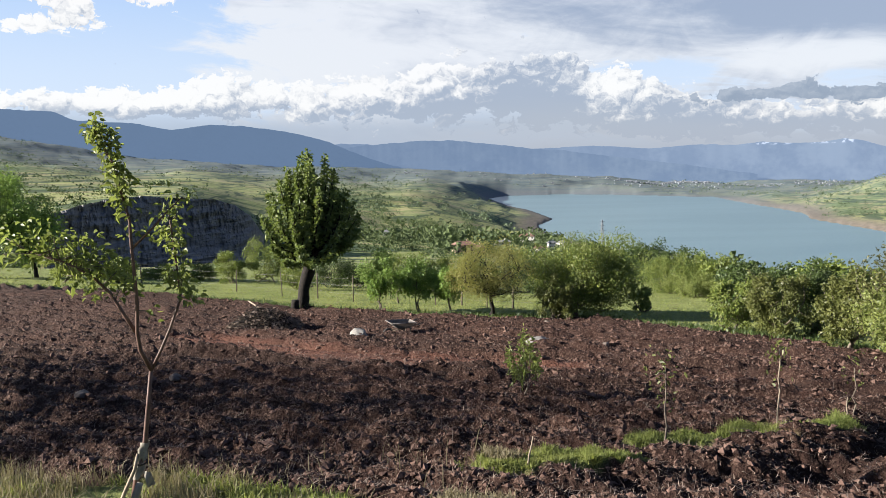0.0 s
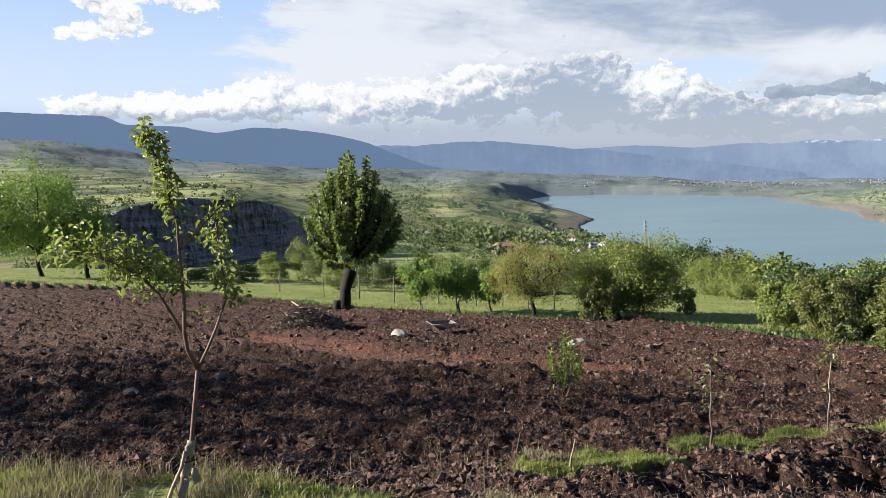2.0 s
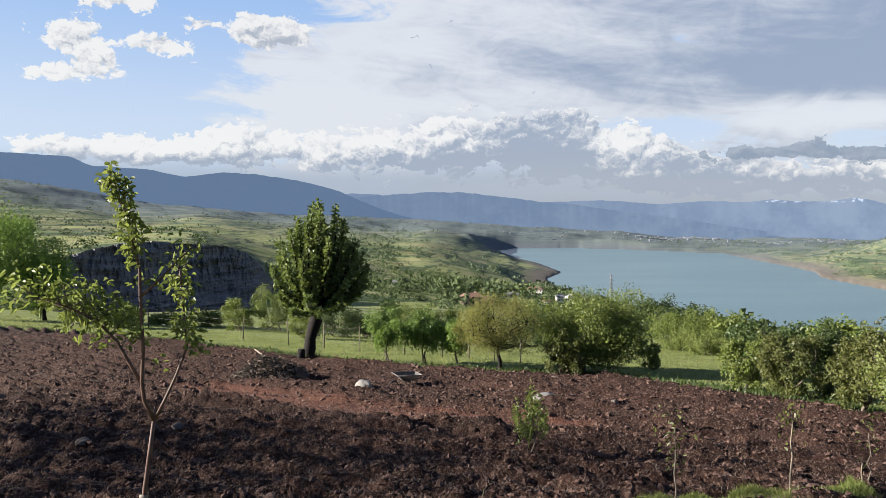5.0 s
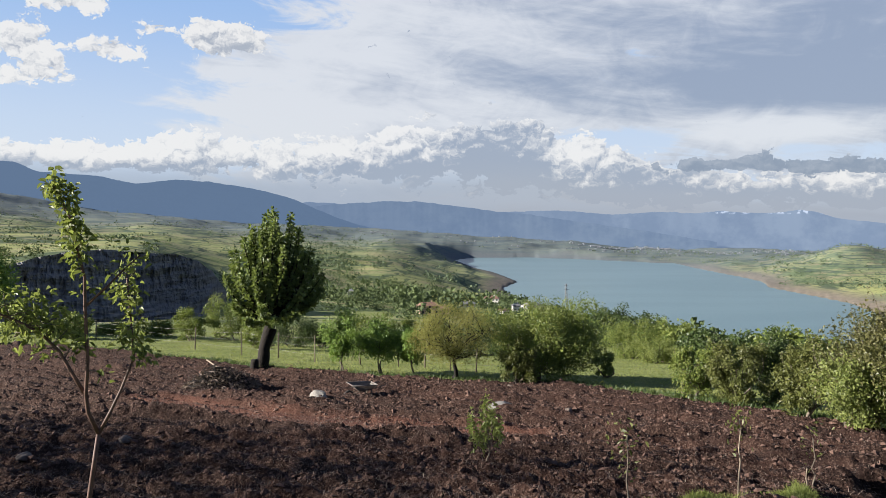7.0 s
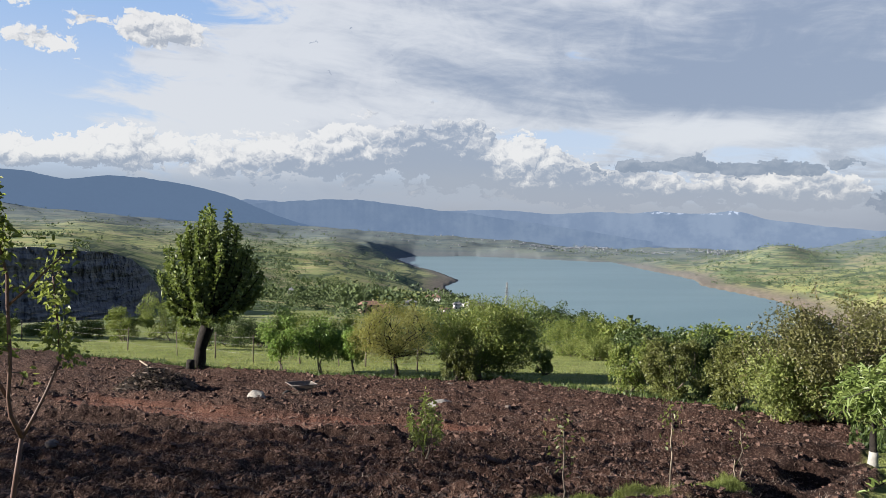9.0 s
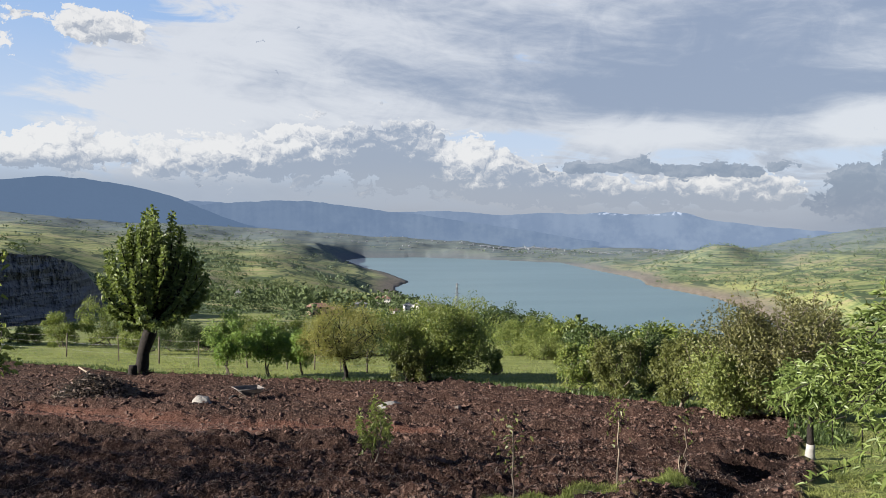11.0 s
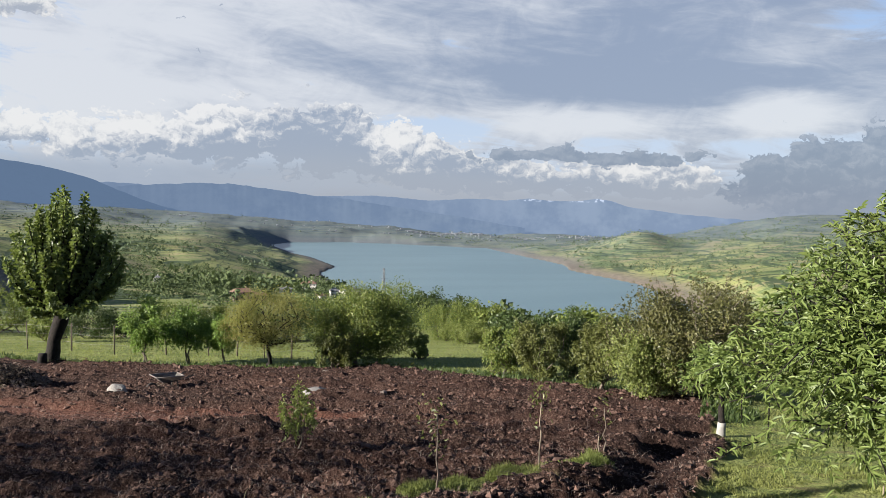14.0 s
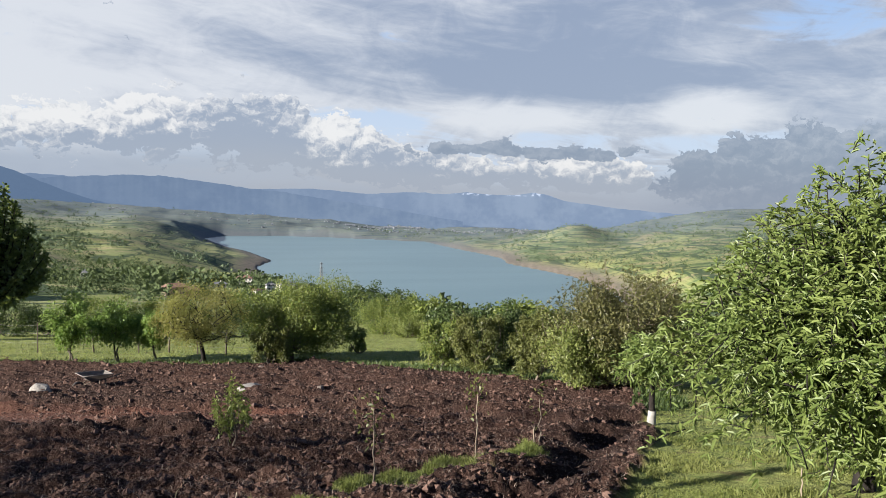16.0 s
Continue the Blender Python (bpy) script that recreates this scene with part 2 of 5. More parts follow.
def ground_material():
    m, g = material("ground")
    geo = g.node("ShaderNodeTexCoord").outputs["Object"]
    soil_m = g.stored("soil")
    far_m = g.stored("far")
    shore_m = g.stored("shore")
    track_m = g.stored("track")
    # ploughed earth
    s1, s2, s3 = g.noise(geo, 0.5, 4.0), g.noise(geo, 6.0, 5.0, 0.6), g.noise(geo, 36.0, 4.0, 0.7)
    soil = g.mix(g.step(s1, 0.35, 0.65), rgb(0.0240, 0.0126, 0.0096), rgb(0.0410, 0.0208, 0.0153))
    soil = g.mix(g.step(s2, 0.45, 0.75, 0.0, 0.6), soil, rgb(0.0576, 0.0311, 0.0236))
    soil = g.mix(g.step(s3, 0.50, 0.63, 0.0, 0.75), soil, rgb(0.150, 0.098, 0.076))
    soil = g.mix(g.math("MULTIPLY", track_m, 0.75), soil, rgb(0.135, 0.060, 0.041))
    # shade of the furrows, put into the soil colour
    soil = g.mix(g.math("MULTIPLY", g.stored("furrow_shade"), 0.88), soil, rgb(0.020, 0.011, 0.009))
    # turf
    t1, t2 = g.noise(geo, 0.8, 5.0), g.noise(geo, 14.0, 4.0, 0.6)
    turf = g.mix(g.step(t1, 0.35, 0.65), rgb(0.1573, 0.1870, 0.0561), rgb(0.2338, 0.2550, 0.0833))
    turf = g.mix(g.step(t2, 0.45, 0.65, 0.0, 0.7), turf, rgb(0.095, 0.135, 0.038))
    turf = g.mix(g.step(g.noise(geo, 2.6, 5.0, 0.65), 0.56, 0.68, 0.0, 0.7), turf, rgb(0.150, 0.120, 0.060))
    # far land: pasture, terraces along the contours, dry patches, scrub
    squash = g.node("ShaderNodeMapping", Vector=geo, Scale=(0.6, 1.6, 1.0)).outputs[0]
    contour = g.node("ShaderNodeMapping", Vector=geo, Scale=(0.0045, 0.0045, 0.26)).outputs[0]
    f1, f2, f3 = g.noise(squash, 0.0042, 6.0, 0.6, 0.6), g.noise(squash, 0.014, 6.0, 0.65, 0.5), g.noise(geo, 0.10, 4.0, 0.65)
    f4 = g.noise(contour, 1.0, 5.0, 0.6, 0.48)
    land = g.mix(g.step(f1, 0.42, 0.58), rgb(0.1160, 0.1560, 0.0592), rgb(0.2480, 0.2640, 0.0976))
    land = g.mix(g.step(f2, 0.50, 0.60, 0.0, 0.85), land, rgb(0.2640, 0.2280, 0.1240))
    land = g.mix(g.step(f4, 0.46, 0.42, 0.0, 0.90), land, rgb(0.042, 0.068, 0.032))
    land = g.mix(g.step(f4, 0.56, 0.64, 0.0, 0.75), land, rgb(0.2560, 0.2680, 0.1120))
    land = g.mix(g.step(f2, 0.45, 0.36, 0.0, 0.8), land, rgb(0.031, 0.053, 0.027))
    land = g.mix(g.step(f3, 0.54, 0.64, 0.0, 0.6), land, rgb(0.031, 0.050, 0.027))
    shore = g.mix(g.step(f3, 0.3, 0.7), rgb(0.185, 0.150, 0.120), rgb(0.110, 0.100, 0.078))
    land = g.mix(g.stored("meadow"), land, g.mix(f3, rgb(0.150, 0.180, 0.055), rgb(0.200, 0.225, 0.080)))
    land = g.mix(shore_m, land, shore)
    c = g.mix(soil_m, turf, soil)
    # air haze put into the land's colour, stronger farther off
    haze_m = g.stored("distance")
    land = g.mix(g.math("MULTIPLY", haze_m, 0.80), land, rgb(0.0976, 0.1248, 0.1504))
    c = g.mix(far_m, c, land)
    h = g.math("ADD", g.math("ADD", g.math("MULTIPLY", s2, 0.5), g.math("MULTIPLY", s3, 0.5)), g.math("MULTIPLY", g.noise(geo, 15.0, 4.0, 0.6), 0.8))
    finish(g, c, 0.95, h, 1.0, 0.08, spec=0.15)
    return m


M = {}
M["ground"] = ground_material()
M["clod"] = plain_material("clod_soil", (0.052, 0.028, 0.0215), (0.150, 0.091, 0.071), 9.0, 0.95, 0.8, 0.02)
M["bark_dark"] = plain_material("dark_bark", (0.009, 0.0075, 0.0065), (0.024, 0.019, 0.016), 12.0, 0.95, 0.9, 0.02)
M["bark_grey"] = plain_material("grey_bark", (0.10, 0.080, 0.062), (0.17, 0.14, 0.11), 14.0, 0.9, 0.7, 0.01)
M["bark_red"] = plain_material("red_brown_bark", (0.085, 0.045, 0.036), (0.150, 0.085, 0.066), 18.0, 0.6, 0.3, 0.004)
M["white_wash"] = plain_material("lime_wash", (0.24, 0.23, 0.215), (0.33, 0.32, 0.30), 14.0, 0.9, 0.5, 0.006)
M["cloth"] = plain_material("pale_sacking", (0.19, 0.17, 0.14), (0.30, 0.275, 0.23), 14.0, 0.95, 0.6, 0.006)
M["rock"] = plain_material("pale_stone", (0.20, 0.185, 0.17), (0.29, 0.27, 0.245), 7.0, 0.9, 0.7, 0.02)
M["grit"] = plain_material("dusty_stone", (0.12, 0.095, 0.08), (0.20, 0.165, 0.145), 12.0, 0.95, 0.6, 0.01)
M["dead"] = plain_material("dry_wood", (0.22, 0.17, 0.12), (0.36, 0.29, 0.21), 20.0, 0.9, 0.5, 0.004)
M["post"] = plain_material("weathered_post", (0.10, 0.08, 0.062), (0.16, 0.13, 0.10), 18.0, 0.9, 0.5, 0.006)
M["pale_stake"] = plain_material("pale_stake", (0.20, 0.16, 0.12), (0.28, 0.23, 0.175), 18.0, 0.8, 0.4, 0.004)
M["wire"] = plain_material("galvanised_wire", (0.25, 0.24, 0.23), (0.36, 0.35, 0.33), 30.0, 0.5, 0.1, 0.001, 0.8)
M["steel"] = plain_material("worn_steel", (0.20, 0.18, 0.165), (0.30, 0.27, 0.25), 9.0, 0.8, 0.3, 0.003, 0.4)
M["rubber"] = plain_material("rubber", (0.03, 0.03, 0.03), (0.05, 0.05, 0.05), 20.0, 0.8)
M["leaf_upright"] = leaf_material("leaf_mid_green", (0.046, 0.077, 0.023), (0.187, 0.232, 0.067), (0.173, 0.208, 0.065))
M["leaf_walnut"] = leaf_material("leaf_light_green", (0.095, 0.169, 0.036), (0.248, 0.344, 0.086))
M["leaf_fresh"] = leaf_material("leaf_fresh_green", (0.055, 0.095, 0.021), (0.204, 0.236, 0.058))
M["leaf_olive"] = leaf_material("leaf_olive", (0.053, 0.066, 0.016), (0.137, 0.148, 0.043), (0.129, 0.133, 0.043))
M["leaf_yellow"] = leaf_material("leaf_yellow_olive", (0.112, 0.117, 0.031), (0.280, 0.271, 0.077), (0.253, 0.237, 0.074), 0.35)
M["leaf_brown"] = leaf_material("leaf_bronze", (0.049, 0.055, 0.020), (0.143, 0.143, 0.048), (0.121, 0.100, 0.045))
M["leaf_almond"] = leaf_material("leaf_narrow_bright", (0.068, 0.108, 0.026), (0.180, 0.234, 0.070), (0.195, 0.222, 0.063))
M["leaf_dark"] = leaf_material("leaf_dark_green", (0.022, 0.040, 0.014), (0.080, 0.114, 0.033))
M["leaf_young"] = leaf_material("leaf_yellow_green", (0.068, 0.095, 0.023), (0.248, 0.287, 0.086), (0.238, 0.257, 0.090), 0.42)
M["grass"] = leaf_material("grass_blade", (0.115, 0.151, 0.038), (0.240, 0.267, 0.079), (0.257, 0.245, 0.094), 0.45, 0.6)
M["grass_pale"] = leaf_material("grass_straw", (0.129, 0.110, 0.064), (0.249, 0.211, 0.129), (0.211, 0.182, 0.121), 0.25, 0.7)
M["straw"] = leaf_material("root_fibre", (0.090, 0.062, 0.050), (0.240, 0.190, 0.160), (0.19, 0.145, 0.12), 0.1, 0.8)
M["scrub"] = leaf_material("far_scrub", (0.032, 0.054, 0.024), (0.095, 0.128, 0.048), (0.085, 0.105, 0.045), 0.15, 0.9)


def water_material():
    m, g = material("lake_water")
    pos = g.node("ShaderNodeTexCoord").outputs["Object"]
    stretch = g.node("ShaderNodeMapping", Vector=pos, Scale=(0.25, 1.0, 1.0)).outputs[0]
    n = g.noise(stretch, 0.008, 5.0)
    c = g.mix(g.step(n, 0.35, 0.65), rgb(0.100, 0.168, 0.194), rgb(0.120, 0.194, 0.220))
    finish(g, c, 0.35, g.noise(pos, 0.6, 4.0), 0.25, 0.4, spec=0.35)
    return m


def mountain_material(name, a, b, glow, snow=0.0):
    """Backdrop of distance: dim ground, its veil of lit air put in as emission."""
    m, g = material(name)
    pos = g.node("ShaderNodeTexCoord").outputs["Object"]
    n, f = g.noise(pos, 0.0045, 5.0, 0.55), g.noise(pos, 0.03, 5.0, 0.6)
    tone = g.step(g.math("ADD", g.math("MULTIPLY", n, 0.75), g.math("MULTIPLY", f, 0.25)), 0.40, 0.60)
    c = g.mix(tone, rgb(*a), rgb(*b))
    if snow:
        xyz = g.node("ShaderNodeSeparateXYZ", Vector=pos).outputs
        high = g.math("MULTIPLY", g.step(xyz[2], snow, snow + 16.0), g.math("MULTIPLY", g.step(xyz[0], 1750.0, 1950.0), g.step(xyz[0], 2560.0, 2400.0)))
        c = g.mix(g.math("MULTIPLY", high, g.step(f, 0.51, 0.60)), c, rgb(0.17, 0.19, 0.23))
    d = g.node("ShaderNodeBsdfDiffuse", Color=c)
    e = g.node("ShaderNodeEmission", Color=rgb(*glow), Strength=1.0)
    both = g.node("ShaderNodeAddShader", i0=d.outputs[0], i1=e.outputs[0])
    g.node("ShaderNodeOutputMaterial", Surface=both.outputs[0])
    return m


def cliff_material():
    m, g = material("cliff_rock")
    pos = g.node("ShaderNodeTexCoord").outputs["Object"]
    strata = g.noise(g.node("ShaderNodeMapping", Vector=pos, Scale=(0.03, 0.03, 0.55)).outputs[0], 1.0, 5.0, 0.6)
    crack = g.noise(g.node("ShaderNodeMapping", Vector=pos, Scale=(0.5, 0.5, 0.06)).outputs[0], 1.0, 5.0, 0.65)
    c = g.mix(g.step(strata, 0.35, 0.68), rgb(0.155, 0.150, 0.155), rgb(0.235, 0.226, 0.222))
    c = g.mix(g.step(crack, 0.48, 0.66, 0.0, 0.75), c, rgb(0.055, 0.055, 0.060))
    finish(g, c, 0.95, g.math("ADD", strata, crack), 0.8, 0.8, spec=0.1)
    return m


M["water"] = water_material()
M["cliff"] = cliff_material()
# blue tint and glow of the ranges stand in for the haze
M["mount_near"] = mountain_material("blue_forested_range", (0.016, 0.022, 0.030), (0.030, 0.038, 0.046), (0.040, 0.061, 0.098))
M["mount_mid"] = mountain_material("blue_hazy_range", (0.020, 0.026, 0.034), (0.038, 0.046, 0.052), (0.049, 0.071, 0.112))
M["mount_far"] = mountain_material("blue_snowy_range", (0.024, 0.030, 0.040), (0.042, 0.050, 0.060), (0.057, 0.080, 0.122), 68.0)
M["plaster"] = plain_material("pale_plaster", (0.62, 0.58, 0.52), (0.74, 0.71, 0.66), 0.6, 0.9, 0.2, 0.01, fine=4.0)
M["plaster_warm"] = plain_material("warm_plaster", (0.38, 0.26, 0.20), (0.45, 0.33, 0.26), 0.6, 0.9, 0.2, 0.01, fine=4.0)
M["roof_red"] = plain_material("red_tile_roof", (0.17, 0.095, 0.075), (0.24, 0.14, 0.11), 1.2, 0.9, 0.4, 0.05, fine=6.0)
M["roof_grey"] = plain_material("grey_roof", (0.16, 0.16, 0.17), (0.24, 0.24, 0.25), 1.2, 0.8, 0.4, 0.05, fine=6.0)
M["pane"] = plain_material("dark_window", (0.03, 0.035, 0.04), (0.06, 0.065, 0.07), 2.0, 0.2, 0.0, 0.001)
M["pylon"] = plain_material("pylon_steel", (0.16, 0.17, 0.18), (0.22, 0.23, 0.24), 2.0, 0.6, 0.1, 0.001, 0.5)
# scrub leaves made paler and bluer: distance haze put into the colour
M["scrub_far"] = leaf_material("far_scrub_hazed", (0.048, 0.072, 0.041), (0.111, 0.150, 0.081), (0.104, 0.130, 0.078), 0.15, 0.9)
M["far_wood"] = plain_material("far_wood", (0.045, 0.070, 0.048), (0.085, 0.115, 0.075), 0.05, 1.0, 0.4, 2.0, fine=0.3)
M["far_house"] = plain_material("far_pale_walls", (0.15, 0.165, 0.19), (0.27, 0.29, 0.32), 0.02, 0.9, 0.0, 0.01)

# ---- shape of the land ----
rng = np.random.default_rng(7)
_table = rng.random((256, 256))


def value_noise(x, y, seed=0):
    xi, yi = np.floor(x).astype(int), np.floor(y).astype(int)
    fx, fy = x - xi, y - yi
    fx, fy = fx * fx * (3 - 2 * fx), fy * fy * (3 - 2 * fy)
    t = lambda i, j: _table[(i + 37 * seed) % 256, (j + 91 * seed) % 256]
    return (t(xi, yi) * (1 - fx) + t(xi + 1, yi) * fx) * (1 - fy) + (t(xi, yi + 1) * (1 - fx) + t(xi + 1, yi + 1) * fx) * fy


def fbm(x, y, octaves=4, seed=0, rough=0.5):
    total, amp, norm = 0.0, 1.0, 0.0
    for o in range(octaves):
        c, s = math.cos(o * 0.7), math.sin(o * 0.7)
        total = total + amp * value_noise((x * c - y * s) * 2**o, (x * s + y * c) * 2**o, seed + o)
        norm += amp
        amp *= rough
    return total / norm - 0.5


def smooth(v, a, b):
    t = np.clip((v - a) / (b - a), 0, 1)
    return t * t * (3 - 2 * t)


def polar(a, r):
    return -r * math.sin(radians(a)), r * math.cos(radians(a))


def outline_distance(x, y, corners):
    """Signed distance to a closed outline, negative inside."""
    best, inside = np.full(np.shape(x), 1e18), np.zeros(np.shape(x), bool)
    for (ax, ay), (bx, by) in zip(corners, corners[1:] + corners[:1]):
        ex, ey = bx - ax, by - ay
        t = np.clip(((x - ax) * ex + (y - ay) * ey) / (ex * ex + ey * ey), 0, 1)
        best = np.minimum(best, (x - ax - t * ex) ** 2 + (y - ay - t * ey) ** 2)
        inside ^= ((ay > y) != (by > y)) & (x < ex * (y - ay) / (ey if ey else 1e-9) + ax)
    return np.where(inside, -1, 1) * np.sqrt(best)


LAKE_Z = -150.0
LAKE = [polar(a, r) for a, r in ((-8.5, 1971), (-6.6, 2351), (-5.1, 2610), (-3.5, 3124), (-5.1, 3400), (-9.4, 3443), (-13, 3350), (-17.6, 3140), (-20.2, 3065), (-22.3, 2659), (-24.5, 2381), (-26, 2197), (-26.7, 1970), (-29.6, 1784), (-31.7, 1652), (-35, 1347), (-37, 1000), (-32, 850), (-24, 880), (-16, 980), (-10, 1250), (-8.2, 1500), (-7.3, 1766))]
FIELD = [(-26, 31), (-19.9, 29.9), (-12.3, 26.4), (-5.4, 20.3), (-3.6, 18.4), (-0.55, 16.8), (3.2, 17.1), (5.2, 14.8), (6.5, 11.8), (7.7, 10.1), (6.2, 8.2), (4.9, 6.2), (3.75, 4.9), (3.0, 4.0), (2.6, 2.6), (-0.3, 2.6), (-0.62, 4.1), (-1.6, 4.35), (-3.0, 4.4), (-8, 4.4), (-26, 6)]
# slope of sight, in degrees, at these distances, for bearings from the left to the right
FAR_R = np.log([60, 150, 390, 470, 700, 1500, 2500, 4000, 5000])
FAR_A = [-45, -30, -20, -6, 3, 11, 20, 35]
FAR_E = np.array([
    [-9.0, -8.5, -8.2, -7.9, -6.8, -3.8, -1.6, 0.05, 0.1],
    [-9.8, -9.2, -9.0, -8.8, -8.2, -5.0, -2.9, -1.7, -1.7],
    [-9.8, -9.0, -9.0, -9.0, -9.0, -5.2, -3.2, -1.9, -1.8],
    [-9.0, -8.0, -7.4, -6.9, -6.0, -4.9, -3.2, -1.1, -0.9],
    [-9.0, -7.6, -6.9, -6.4, -5.3, -3.3, -1.7, -0.5, -0.5],
    [-8.5, -7.3, -6.8, -6.0, -4.4, -2.4, -1.2, -0.1, -0.1],
    [-8.0, -7.2, -6.9, -2.3, -1.8, -1.2, -0.4, 0.65, 0.65],
    [-6.5, -6.2, -6.2, -3.0, -2.2, -0.6, 1.0, 2.5, 2.5]])


def near_land(x, y):
    u = np.maximum(y, -6.0) - 2.5
    return -0.04 * x * np.clip(y / 8, 0, 1) - 0.13 * (np.sqrt(u * u + 4) + u) / 2


def land(x, y):
    x, y = np.asarray(x, float), np.asarray(y, float)
    r, a = np.maximum(np.hypot(x, y), 0.5), np.degrees(np.arctan2(-x, y))
    a = np.where(np.abs(a) > 75, np.sign(a) * np.maximum(75 - (np.abs(a) - 75) * 0.8, 0), a)
    a = a + 3.0 * fbm(x / 700 + 9, y / 700, 3, 11)
    k = np.clip(np.interp(a, FAR_A, range(len(FAR_A))), 0, len(FAR_A) - 1.001)
    i = k.astype(int)
    f = k - i
    f = f * f * (3 - 2 * f)
    rows = np.stack([np.interp(np.log(r), FAR_R, row) for row in FAR_E])
    flat = np.arange(r.size).reshape(r.shape)
    e = rows.reshape(len(FAR_E), -1)[i, flat] * (1 - f) + rows.reshape(len(FAR_E), -1)[i + 1, flat] * f
    far = 1.65 + r * np.tan(np.radians(e)) + fbm(x / 260, y / 260, 5, 3) * 0.019 * np.minimum(r, 2600) * smooth(r, 120, 700)
    far = far + 62 * np.exp(-(((a + 31.8) / 2.6) ** 2) - ((r - 2700) / 330) ** 2)
    z = near_land(x, y)
    z = z + (far - z) * smooth(r, 45, 140)
    d = outline_distance(x, y, LAKE)
    bank = LAKE_Z + np.maximum(z - LAKE_Z, 1.0) * np.clip((d + 4) / 120, 0, 1) ** 0.9
    z = np.where(r > 400, np.where(d < -4, LAKE_Z - 5, np.where(d < 116, np.minimum(np.maximum(z, bank), bank), np.maximum(z, LAKE_Z + 1))), z)
    return z


def line_distance(x, y, ax, ay, bx, by):
    ex, ey = bx - ax, by - ay
    t = np.clip(((x - ax) * ex + (y - ay) * ey) / (ex * ex + ey * ey), 0, 1)
    return np.hypot(x - ax - t * ex, y - ay - t * ey)


TRACK = [(-3.9, 11.6), (-1.2, 9.9), (1.2, 9.3)]
DITCHES = [((-3.6, 9.7), (-0.8, 8.55), 0.15, 0.15), ((-0.8, 8.55), (0.6, 8.3), 0.15, 0.17), ((0.6, 8.3), (1.6, 7.7), 0.14, 0.14), ((1.7, 10.8), (2.9, 9.35), 0.16, 0.17), ((2.9, 9.35), (3.7, 8.3), 0.16, 0.20), ((3.7, 8.3), (4.3, 6.7), 0.16, 0.20), ((2.0, 13.2), (4.1, 11.4), 0.16, 0.16), ((4.1, 11.4), (5.8, 9.5), 0.16, 0.18), ((-0.1, 13.0), (1.9, 11.6), 0.14, 0.12), ((0.9, 4.25), (2.4, 4.55), 0.24, 0.10), ((2.4, 4.55), (3.2, 5.15), 0.26, 0.12), ((3.2, 5.15), (4.4, 6.4), 0.25, 0.13), ((4.4, 6.4), (5.4, 7.35), 0.20, 0.11)]


def track_mask(x, y):
    d = np.minimum(line_distance(x, y, *TRACK[0], *TRACK[1]), line_distance(x, y, *TRACK[1], *TRACK[2]))
    return smooth(-d - 0.35 * fbm(x * 1.5, y * 1.5, 3, 20), -0.90, -0.40)


def furrow_shade_mask(x, y):
    """Stripes of shade painted into the soil along the deeper furrows."""
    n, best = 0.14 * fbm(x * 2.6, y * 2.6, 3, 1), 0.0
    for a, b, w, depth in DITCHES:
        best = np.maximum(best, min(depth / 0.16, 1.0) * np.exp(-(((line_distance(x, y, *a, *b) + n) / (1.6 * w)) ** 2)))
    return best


def strip_mask(x, y):
    """Low untilled ridge of grass along the row of young trees."""
    d = np.minimum(line_distance(x, y, 0.28, 4.62, 1.26, 4.82), line_distance(x, y, 1.50, 5.22, 2.40, 5.50))
    d = np.minimum(d, line_distance(x, y, 2.68, 5.68, 3.30, 5.97))
    return smooth(-d - 0.50 * fbm(x * 3.5, y * 3.5, 4, 31, 0.6), -0.21, -0.08)


def soil_mask(x, y):
    d = outline_distance(x, y, FIELD) + 0.5 * fbm(x * 1.3, y * 1.3, 3, 5)
    return smooth(-d, -0.05, 0.12) * (1 - strip_mask(x, y))


def lumps(u, v, seed):
    """Rounded lumps of uneven height with deep gaps between them, one in each unit cell."""
    iu, iv = np.floor(u).astype(int), np.floor(v).astype(int)
    best = np.zeros(np.shape(u))
    for i in (-1, 0, 1):
        for j in (-1, 0, 1):
            ci, cj = iu + i, iv + j
            pick = lambda k: _table[(ci * 7 + cj * 3 + 37 * (seed + k)) % 256, (cj * 5 + ci + 91 * (seed + k)) % 256]
            d2 = (u - ci - pick(0)) ** 2 + (v - cj - pick(1)) ** 2
            best = np.maximum(best, np.sqrt(np.maximum(0.0, 1.0 - d2 / (0.30 + 0.40 * pick(2)))) * (0.35 + 0.65 * pick(3)))
    return best


